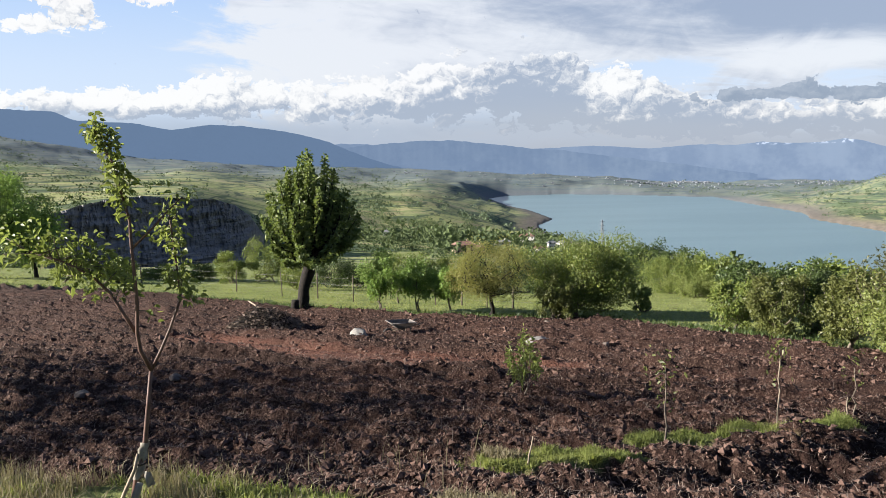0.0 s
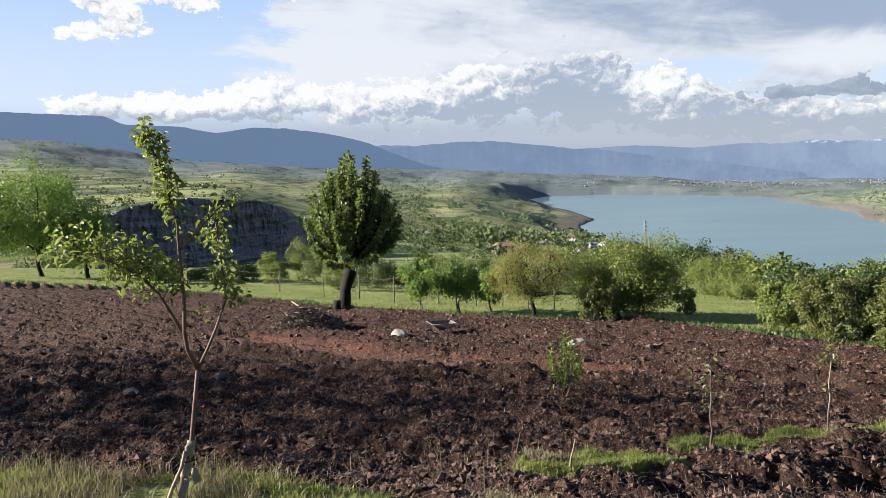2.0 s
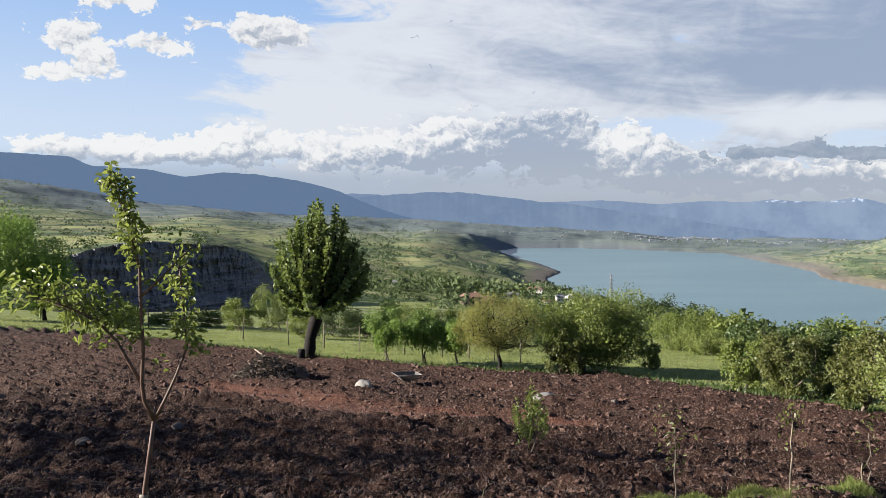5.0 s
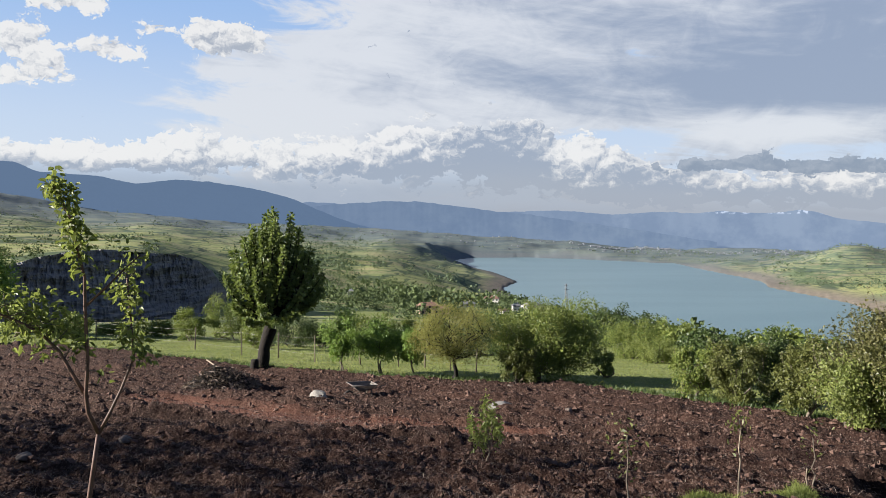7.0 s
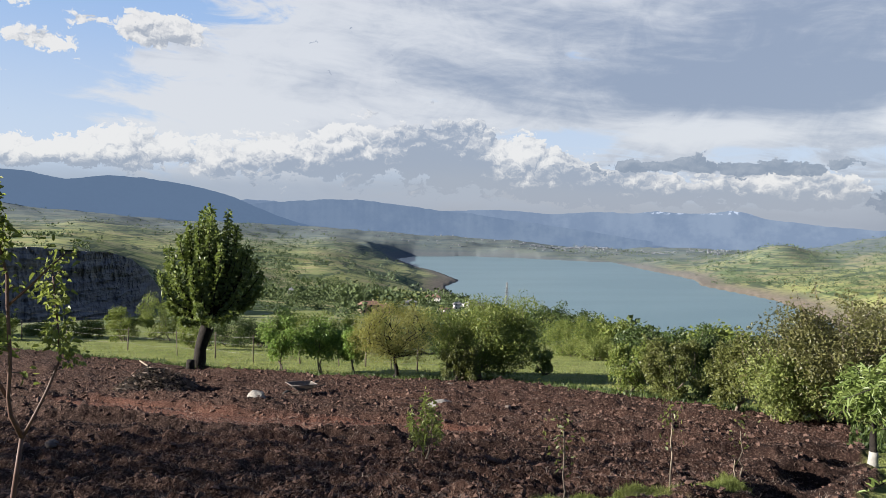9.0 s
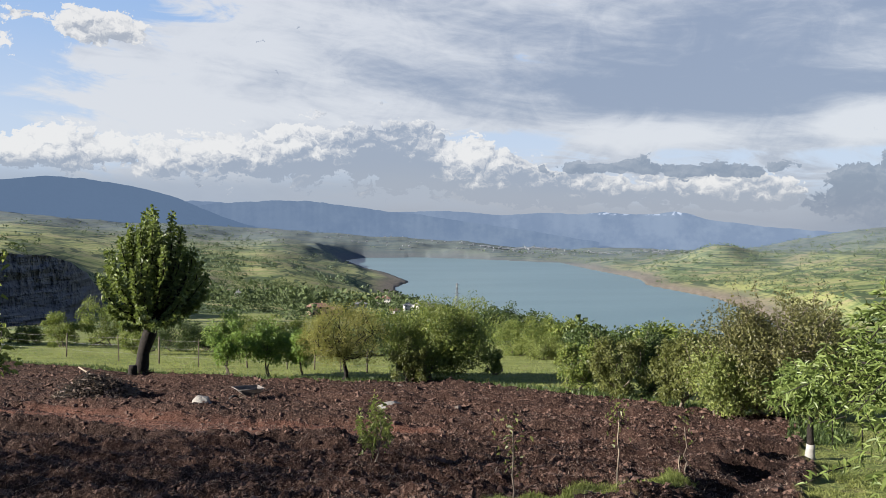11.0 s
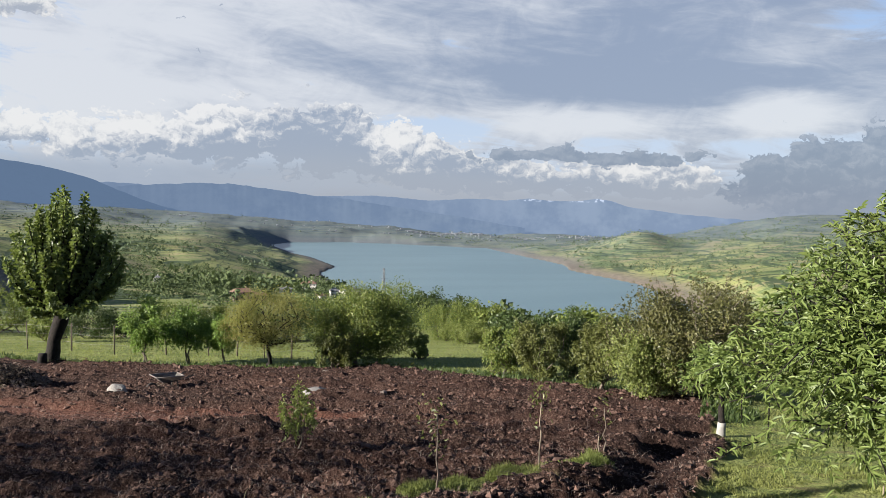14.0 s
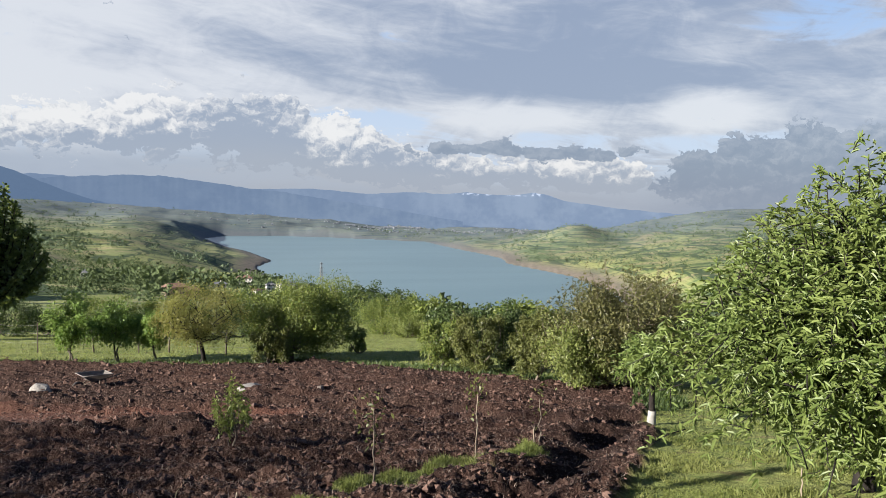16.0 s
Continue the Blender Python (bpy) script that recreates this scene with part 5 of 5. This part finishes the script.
# ---- brush pile with a pale stick ----
def brush_pile():
    rnd = np.random.default_rng(9)
    x, y = polar(13.8, 13.6)
    root = thing("brush_pile", x, y, "low heap of dry twigs and weeds on the soil", "brush pile")
    t = Tubes(4)
    for i in range(420):
        a, q = rnd.uniform(0, 2 * math.pi), rnd.uniform(0, 1) ** 0.6
        c = np.array([0.62 * q * math.cos(a), 0.45 * q * math.sin(a), 0.36 * (1 - q * q) * rnd.uniform(0.1, 1)])
        d = rnd.normal(size=3) * [1, 1, 0.4]
        d *= rnd.uniform(0.07, 0.2) / np.linalg.norm(d)
        t.add([c - d, c + rnd.normal(size=3) * 0.03, c + d], [0.006, 0.005, 0.003])
    tagged(part("twig_heap", t.mesh("twig_heap", M["bark_dark"]), root), kind="stuff")
    n = 1600
    a, q = rnd.uniform(0, 2 * math.pi, n), rnd.uniform(0, 1, n) ** 0.5
    pos = np.stack([0.68 * q * np.cos(a), 0.5 * q * np.sin(a), 0.34 * (1 - q * q) * rnd.uniform(0.2, 1, n)], -1)
    L = rnd.uniform(0.05, 0.12, n)
    tagged(part("dry_leaves", leaf_mesh("dry_leaves", pos, rnd.normal(size=(n, 3)), L, L * 0.3, rnd, M["straw"]), root), kind="stuff")
    x, y = polar(14.0, 15.6)
    stick = thing("stick", x, y, "pale bare stick leaning on the brush heap", "stick")
    s = Tubes(6)
    s.add([(-0.35, 0.3, 0.32), (0, 0, 0.18), (0.35, -0.3, 0.02)], [0.016, 0.015, 0.011])
    part("rod", s.mesh("rod", M["pale_stake"]), stick)


brush_pile()


# ---- wire fence along the green strip ----
def fence():
    spots = [(-13.6, 33.0), (-10.6, 29.6), (-7.5, 26.5), (-5.3, 24.0), (-4.0, 23.2), (-2.7, 21.8), (-1.35, 21.6), (-0.24, 21.2), (0.5, 20.8), (1.2, 20.4), (1.9, 20.2), (2.7, 20.0)]
    root = thing("fence", -4.0, 23.2, "weathered stake fence with thin wires along the turf strip", "fence", z=ground_z(-4.0, 23.2))
    base = np.array(root.location)
    tops = []
    rnd = np.random.default_rng(12)
    for i, (x, y) in enumerate(spots):
        p = np.array([x, y, ground_z(x, y)]) - base
        h = 0.80 if i < 6 else 0.66
        lean = rnd.normal(size=2) * 0.03
        q = p + [lean[0], lean[1], h]
        t = Tubes(7)
        t.add([p - [0, 0, 0.1], (p + q) / 2, q], [0.024, 0.022, 0.02] if i % 2 == 0 else [0.017, 0.016, 0.014])
        part("post", t.mesh("post", M["post"]), root)
        tops.append((p, q))
    for k in (0.35, 0.65, 0.92):
        t = Tubes(4)
        pts = []
        for (p, q), (p2, q2) in zip(tops[:-1], tops[1:]):
            for s in (0, 0.25, 0.5, 0.75):
                m = (p + (q - p) * k) * (1 - s) + (p2 + (q2 - p2) * k) * s
                pts.append(m - [0, 0, 0.05 * math.sin(math.pi * s)])
        t.add(pts, [0.002] * len(pts))
        part("wire", t.mesh("wire", M["wire"]), root, "thin sagging wire")


fence()


# ---- clods, grass and weeds ----
def clod_shapes(rnd, count):
    """Unit clods, jagged and a little flattened."""
    unit = np.array([(1, 0, 0), (0, 1, 0), (-1, 0, 0), (0, -1, 0), (0, 0, 1), (0, 0, -1.0)])
    tris = np.array([(0, 1, 4), (1, 2, 4), (2, 3, 4), (3, 0, 4), (1, 0, 5), (2, 1, 5), (3, 2, 5), (0, 3, 5)])
    return unit[None] * (1 + 0.30 * rnd.normal(size=(count, len(unit), 1)).clip(-1.4, 1.4)), tris


def clods():
    rnd = np.random.default_rng(3)
    n = 27000
    a, r = rnd.uniform(-46, 37, n * 2), np.exp(rnd.uniform(math.log(3.2), math.log(24), n * 2))
    x, y = -r * np.sin(np.radians(a)), r * np.cos(np.radians(a))
    # fewer clods over the track and over the painted furrow shade
    keep = (soil_mask(x, y) > 0.8) & (rnd.random(n * 2) > np.maximum(track_mask(x, y) * 0.7, furrow_shade_mask(x, y)))
    x, y, r = x[keep][:n], y[keep][:n], r[keep][:n]
    n = len(x)
    v, tris = clod_shapes(rnd, n)
    k = v.shape[1]
    size = rnd.lognormal(math.log(0.012), 0.5, n).clip(0.006, 0.030) * np.clip(0.70 + r / 16, 0.8, 1.6)
    z = height(x, y) + size * 0.2
    v = v * (size[:, None] * rnd.uniform([0.8, 0.7, 0.45], [1.7, 1.4, 0.95], (n, 3)))[:, None]
    for i, j, most in ((0, 2, 0.5), (0, 1, 6.3)):
        t = rnd.uniform(-most, most, n)[:, None]
        p, q = v[..., i].copy(), v[..., j].copy()
        v[..., i], v[..., j] = p * np.cos(t) - q * np.sin(t), p * np.sin(t) + q * np.cos(t)
    v = v + np.stack([x, y, z], -1)[:, None]
    f = (tris[None] + (np.arange(n) * k)[:, None, None]).reshape(-1, 3)
    tagged(new("clods", mesh_from("clods", v.reshape(-1, 3), f, M["clod"])), "dark crumbly clods of ploughed earth", "soil", kind="stuff")
    # the larger near ones lie singly
    shapes, tris = clod_shapes(rnd, 8)
    meshes = [mesh_from("clod", q * [1.2, 1.0, 0.7], tris, M["clod"]) for q in shapes]
    ground = scene.objects["ground"]
    a, r = rnd.uniform(-40, 36, 1200), rnd.uniform(3.4, 8.0, 1200)
    x, y = -r * np.sin(np.radians(a)), r * np.cos(np.radians(a))
    keep = (soil_mask(x, y) > 0.85) & (track_mask(x, y) < 0.4)
    x, y = x[keep][:290], y[keep][:290]
    for i, (px, py, pz) in enumerate(zip(x, y, height(x, y))):
        o = new("clod", meshes[i % 8])
        o.parent = ground
        q = rnd.uniform(0.022, 0.042)
        o.location, o.scale = (px, py, pz + q * 0.15), (q, q, q)
        o.rotation_euler = (0, 0, rnd.uniform(0, 6.3))


clods()


def blades(name, label, x, y, h, mat, seed, width=0.006, lean=0.35, z=None, category="grass"):
    """Bent blades of grass, each of three triangles."""
    rnd = np.random.default_rng(seed)
    n = len(x)
    z = height(x, y) - 0.01 if z is None else z
    h = h * rnd.uniform(0.5, 1.3, n)
    a, b = rnd.uniform(0, 2 * math.pi, n), rnd.uniform(0, 2 * math.pi, n)
    k = np.abs(rnd.normal(size=n)) * lean
    base = np.stack([x, y, z], -1)
    d = np.stack([np.cos(a), np.sin(a), 0 * a], -1)
    w = np.stack([np.cos(b), np.sin(b), 0 * b], -1) * (width * rnd.uniform(0.6, 1.4, n))[:, None]
    up = np.array([0, 0, 1.0])
    mid = base + up * (h * 0.55)[:, None] + d * (h * k * 0.3)[:, None]
    tip = base + up * (h * (1 - 0.25 * k.clip(0, 1.5)))[:, None] + d * (h * k)[:, None]
    v = np.stack([base - w, base + w, mid - w * 0.7, mid + w * 0.7, tip], 1).reshape(-1, 3)
    i = np.arange(n)[:, None] * 5
    f = np.concatenate([i + [0, 1, 3], i + [0, 3, 2], i + [2, 3, 4]])
    return tagged(new(name, mesh_from(name, v, f, M[mat])), label, category, kind="stuff")


def scatter(rnd, n, a0, a1, r0, r1):
    a, r = rnd.uniform(min(a0, a1), max(a0, a1), n), np.exp(rnd.uniform(math.log(r0), math.log(r1), n))
    return -r * np.sin(np.radians(a)), r * np.cos(np.radians(a))


rnd_g = np.random.default_rng(21)
# turf at the near border
gx, gy = scatter(rnd_g, 60000, 3, 40, 2.6, 6.0)
ok = (soil_mask(gx, gy) < 0.35) & (fbm(gx * 2, gy * 2, 3, 60) > -0.07)
blades("grass", "bright rough grass along the near field border", gx[ok][:30000], gy[ok][:30000], 0.085 + 0.09 * np.maximum(fbm(gx[ok][:30000] * 5, gy[ok][:30000] * 5, 3, 63), -0.3), "grass", 1, 0.005, 0.75)
gx, gy = scatter(rnd_g, 26000, -2, 40, 3.6, 6.2)
ok = (soil_mask(gx, gy) < 0.9) & (fbm(gx * 2.2, gy * 2.2, 3, 61) > 0.02)
blades("dry_grass", "pale dry stalks and straw at the field border", gx[ok][:4500], gy[ok][:4500], 0.15, "grass_pale", 2, 0.003, 0.6)
gx, gy = scatter(rnd_g, 90, -3, 36, 4.1, 5.0)
blades("stalks", "tall thin pale dry stalks at the field border", gx, gy, 0.20, "grass_pale", 12, 0.0026, 0.5)
# weedy patch between soil and turf
gx, gy = scatter(rnd_g, 60000, -6, 14, 3.4, 5.4)
ok = (fbm(gx * 2.1, gy * 2.1, 3, 62) > 0.06) & (gy < 4.9)
blades("weeds", "grey-green low weeds on the loose soil", gx[ok][:6500], gy[ok][:6500], 0.075, "grass_pale", 3, 0.004, 0.7, category="weeds")
# ridge of grass along the row
gx, gy = scatter(rnd_g, 200000, 2, -34, 4.2, 8.4)
ok = (strip_mask(gx, gy) > 0.5)
blades("strip_grass", "fresh green grass on the untilled row strip", gx[ok][:16000], gy[ok][:16000], 0.048 + 0.12 * np.maximum(fbm(gx[ok][:16000] * 6, gy[ok][:16000] * 6, 3, 64), -0.3), "grass", 4, 0.0035, 0.7)
# turf under the almond tree
gx, gy = scatter(rnd_g, 120000, -33, -57, 3.0, 16)
ok = (soil_mask(gx, gy) < 0.3) & (fbm(gx * 2.6, gy * 2.6, 4, 68) > -0.07)
blades("turf", "short sunlit turf under the almond tree", gx[ok][:52000], gy[ok][:52000], 0.036 + 0.09 * np.maximum(fbm(gx[ok][:52000] * 3, gy[ok][:52000] * 3, 3, 65), -0.3), "grass", 5, 0.0045, 1.1)
# strip beyond the field and weeds on its edge
gx, gy = scatter(rnd_g, 160000, 37, -30, 15, 48)
dd = outline_distance(gx, gy, FIELD)
ok = (dd > 0.1)
blades("meadow_grass", "short bright grass of the strip behind the field", gx[ok][:32000], gy[ok][:32000], 0.05, "grass", 6, 0.012, 0.7)
gx, gy = scatter(rnd_g, 200000, 37, -44, 10, 40)
dd = outline_distance(gx, gy, FIELD)
ok = (dd > -0.15) & (dd < 0.75 + 1.2 * fbm(gx * 0.8, gy * 0.8, 3, 66))
# dark leaf colour also puts in the shade band along this edge
blades("edge_weeds", "taller weeds along the far field edge, coloured dark for its shade band", gx[ok][:14000], gy[ok][:14000], 0.10, "leaf_dark", 7, 0.012, 0.7, category="weeds")
# straw in the soil
gx, gy = scatter(rnd_g, 110000, -40, 37, 3.4, 17)
ok = soil_mask(gx, gy) > 0.8
blades("straw", "bits of dry straw and roots on the clods", gx[ok][:42000], gy[ok][:42000], 0.042, "straw", 8, 0.0028, 2.0, category="straw")


# ---- distance: scrub, woods, houses, pylon, town ----
HOUSES = [(-9.6, 620), (-6.5, 660), (-1.6, 430), (-2.7, 450), (-7.4, 480), (-8.4, 560), (4.4, 640), (-4.6, 560)]


def scrub():
    """Shrubs and small trees of the valley, each a tuft of leafy facets."""
    rnd = np.random.default_rng(33)
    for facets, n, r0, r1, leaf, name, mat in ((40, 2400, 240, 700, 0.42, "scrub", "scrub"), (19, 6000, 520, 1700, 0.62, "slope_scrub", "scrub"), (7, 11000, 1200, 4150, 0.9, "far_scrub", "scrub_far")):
        a, r = rnd.uniform(-56, 36, n * 6), np.exp(rnd.uniform(math.log(r0), math.log(r1), n * 6))
        x, y = -r * np.sin(np.radians(a)), r * np.cos(np.radians(a))
        zz = land(x, y)
        dens = fbm(x / (0.16 * r), y / (0.16 * r), 3, 70) + 0.8 * fbm(x / 45, y / 45, 3, 71)
        hedge = (np.abs(fbm(x / 420, zz * 0.075 + y / 2600, 2, 72)) < 0.026) * 0.45 * (r > 480)
        village = np.exp(-(((a + 4) / 9) ** 2)) * smooth(r, 320, 480) * smooth(r, 1300, 900) * 0.55
        wood = np.exp(-(((a + 13) / 10) ** 2)) * smooth(r, 1200, 700) * 0.3
        d = outline_distance(x, y, LAKE)
        cliff = ((a > 12.5) & (a < 29) & (r < 470)) * 1.0
        low = (zz + 6 - 1.65) / r < np.where(a < -9, math.tan(radians(-7.0)), 9.0) + 9.0 * (r > 1300)
        keep = (dens + hedge + village + wood - smooth(d, 120, 30) * 0.5 + 0.42 * (a < -26) * smooth(r, 1300, 2000) + 0.45 * np.exp(-(((a + 31) / 3) ** 2) - ((r - 2700) / 350) ** 2) - cliff > 0.13) & (d > 25) & low & (meadow_mask(x, y) < 0.3) & ~((a > 0.5) & (a < 10) & (r < 350))
        for ha, hr in HOUSES:
            keep &= ~((np.abs(a - ha) < 0.75) & (r > hr - 75) & (r < hr + 12))
        x, y, r, a, zz = x[keep][:n], y[keep][:n], r[keep][:n], a[keep][:n], zz[keep][:n]
        n = len(x)
        size = rnd.lognormal(math.log(1.35 if facets > 12 else 2.8), 0.6, n).clip(0.5, 6.0) * np.where(np.exp(-(((a + 4) / 9) ** 2)) * (r < 1100) > 0.4, 1.35, 1.0)
        ball = rnd.normal(size=(n, facets, 3))
        ball *= (rnd.random((n, facets, 1)) ** 0.33) / np.linalg.norm(ball, axis=2, keepdims=True)
        pos = ball * size[:, None, None] * [1, 1, 0.85] + np.stack([x, y, zz + size * 0.6], -1)[:, None]
        L = np.repeat(size, facets) * leaf * rnd.uniform(0.6, 1.2, n * facets)
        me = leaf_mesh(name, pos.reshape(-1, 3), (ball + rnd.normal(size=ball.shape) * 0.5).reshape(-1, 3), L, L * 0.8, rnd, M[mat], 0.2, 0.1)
        tagged(new(name, me), "scattered dark green shrubs on the valley slopes", "shrubs", kind="stuff")


scrub()


def box_mesh(name, w, d, h, mat, z=0.0, bevel=0.03):
    bm = bmesh.new()
    bmesh.ops.create_cube(bm, size=1)
    for v in bm.verts:
        v.co = Vector((v.co.x * w, v.co.y * d, (v.co.z + 0.5) * h + z))
    bmesh.ops.bevel(bm, geom=bm.edges[:], offset=bevel, segments=1, affect="EDGES")
    me = bpy.data.meshes.new(name)
    bm.to_mesh(me)
    bm.free()
    me.materials.append(mat)
    return me


def house(a, r, w, d, h, turn, wall, roof, label, storeys=2):
    x, y = polar(a, r)
    root = thing("house", x, y, label, "house", "houses in the valley", z=float(land(np.array([x]), np.array([y]))[0]) - 0.5)
    root.rotation_euler = (0, 0, radians(turn))
    part("wall", box_mesh("wall", w, d, h + 0.5, M[wall], 0, 0.05), root)
    e, t = 0.6, h * 0.38
    bm = bmesh.new()
    eave = [bm.verts.new(v) for v in ((-w / 2 - e, -d / 2 - e, h + 0.45), (w / 2 + e, -d / 2 - e, h + 0.45), (w / 2 + e, d / 2 + e, h + 0.45), (-w / 2 - e, d / 2 + e, h + 0.45))]
    top = [bm.verts.new(v) for v in ((-w / 2 + d * 0.3, 0, h + 0.45 + t), (w / 2 - d * 0.3, 0, h + 0.45 + t))]
    for f in ((0, 1, 2, 3),):
        bm.faces.new([eave[i] for i in reversed(f)])
    bm.faces.new((eave[0], eave[1], top[1], top[0]))
    bm.faces.new((eave[2], eave[3], top[0], top[1]))
    bm.faces.new((eave[1], eave[2], top[1]))
    bm.faces.new((eave[3], eave[0], top[0]))
    me = bpy.data.meshes.new("roof")
    bm.to_mesh(me)
    bm.free()
    me.materials.append(M[roof])
    roof_ob = part("roof", me, root)
    part("chimney", box_mesh("chimney", 0.7, 0.7, 1.8, M[wall], h + t * 0.7, 0.03), roof_ob).location = (w * 0.18, d * 0.1, 0)
    pane = box_mesh("window", 1.2, 0.12, 1.4, M["pane"], 0, 0.02)
    pane_side = box_mesh("window", 0.12, 1.2, 1.4, M["pane"], 0, 0.02)
    for s in range(storeys):
        zz = 1.4 + s * 2.9
        for k in range(max(2, int(w // 3.2))):
            o = part("window", pane, root)
            o.location = (-w / 2 + (k + 0.5) * w / max(2, int(w // 3.2)), -d / 2, zz)
        for k in range(2):
            for sx in (-1, 1):
                o = part("window", pane_side, root)
                o.location = (sx * w / 2, -d / 4 + k * d / 2, zz)


house(-9.6, 620, 15, 10, 6.2, 25, "plaster", "roof_grey", "white two-storey house with grey hipped roof above the lake")
house(-6.5, 660, 13, 9, 5.8, -10, "plaster", "roof_red", "pale house with red roof among trees")
house(-1.6, 430, 12, 8, 5.2, 12, "plaster_warm", "roof_red", "orange plastered house with red tiled roof")
house(-2.7, 450, 9, 7, 3.4, 12, "plaster_warm", "roof_red", "low red-roofed shed beside an orange house", 1)
house(-7.4, 480, 7, 6, 3.2, 40, "plaster", "roof_red", "small pale house half hidden in trees", 1)
house(-8.4, 560, 6, 5, 4.5, 5, "plaster", "roof_grey", "small white house among trees")
house(4.4, 640, 5, 5, 3.4, 5, "plaster", "roof_grey", "small white hut on the terraces", 1)
house(-4.6, 560, 12, 7, 3.0, 5, "plaster", "roof_grey", "long low grey-roofed building in the village", 1)


def pylon(a, r, h):
    x, y = polar(a, r)
    root = thing("pylon", x, y, "grey steel lattice power pylon above the lake", "pylon", z=float(land(np.array([x]), np.array([y]))[0]))
    half = lambda t: 1.9 * (1 - t) ** 1.2 + 0.35
    for sx in (-1, 1):
        for sy in (-1, 1):
            t = Tubes(5)
            t.add([(sx * half(k), sy * half(k), h * k) for k in np.linspace(0, 1, 9)], [0.16] * 9)
            part("leg", t.mesh("leg", M["pylon"]), root)
    b = Tubes(4)
    for k in range(10):
        t0, t1 = k / 10, (k + 1) / 10
        for q in range(4):
            c = [(-1, -1), (1, -1), (1, 1), (-1, 1)]
            (ax, ay), (bx2, by2) = c[q], c[(q + 1) % 4]
            b.add([(ax * half(t0), ay * half(t0), h * t0), (bx2 * half(t1), by2 * half(t1), h * t1)], [0.08, 0.08])
            b.add([(bx2 * half(t0), by2 * half(t0), h * t0), (ax * half(t1), ay * half(t1), h * t1)], [0.08, 0.08])
    part("bracing", b.mesh("bracing", M["pylon"]), root)
    for k, w in ((0.72, 3.4), (0.84, 2.8), (0.95, 2.2)):
        t = Tubes(4)
        t.add([(-w, 0, h * k), (0, 0, h * k + 0.5), (w, 0, h * k)], [0.12, 0.16, 0.12])
        part("cross_arm", t.mesh("cross_arm", M["pylon"]), root)


pylon(-12.2, 640, 33)


def cables():
    for k in range(3):
        x0, y0 = polar(33, 230)
        x1, y1 = polar(6, 300)
        z0, z1 = 1.65 + 230 * math.tan(radians(-3.3 - 0.55 * k)), 1.65 + 300 * math.tan(radians(-6.3 - 0.3 * k))
        t = Tubes(4)
        s = np.linspace(0, 1, 24)
        t.add(np.stack([x0 + (x1 - x0) * s, y0 + (y1 - y0) * s, z0 + (z1 - z0) * s - 6 * np.sin(math.pi * s)], -1), np.full(24, 0.035))
        tagged(new("power_cable", t.mesh("power_cable", M["wire"])), "thin sagging power cable crossing the valley", "cable", "power cables")


cables()


def town():
    rnd = np.random.default_rng(77)
    n = 460
    a, r = rnd.uniform(-31, 4, n), rnd.uniform(3480, 4250, n)
    a[:140], r[:140] = rnd.uniform(-20.5, -14, 140), rnd.uniform(3900, 3990, 140)
    a[140:220], r[140:220] = rnd.uniform(-27.5, -21, 80), rnd.uniform(3650, 3950, 80)
    x, y = -r * np.sin(np.radians(a)), r * np.cos(np.radians(a))
    keep = (outline_distance(x, y, LAKE) > 60) & (fbm(x / 300, y / 300, 3, 80) > -0.1)
    x, y = x[keep], y[keep]
    n = len(x)
    w, d, h = rnd.uniform(4, 11, n), rnd.uniform(4, 7, n), rnd.uniform(2.5, 4.5, n)
    w[:26] *= 3.5
    z = land(x, y)
    corner = np.array([(-1, -1, -0.3), (1, -1, -0.3), (1, 1, -0.3), (-1, 1, -0.3), (-1, -1, 1), (1, -1, 1), (1, 1, 1), (-1, 1, 1), (-1, 0, 1.4), (1, 0, 1.4)])
    v = corner[None] * np.stack([w / 2, d / 2, h], -1)[:, None] + np.stack([x, y, z], -1)[:, None]
    quads = [(0, 1, 5, 4), (1, 2, 6, 5), (2, 3, 7, 6), (3, 0, 4, 7), (4, 5, 9, 8), (6, 7, 8, 9), (5, 6, 9), (7, 4, 8)]
    f = [tuple(i + 10 * k for i in q) for k in range(n) for q in quads]
    tagged(new("far_town", mesh_from("far_town", v.reshape(-1, 3), f, M["far_house"])), "distant pale houses of a town beyond the lake", "town", kind="stuff")


town()
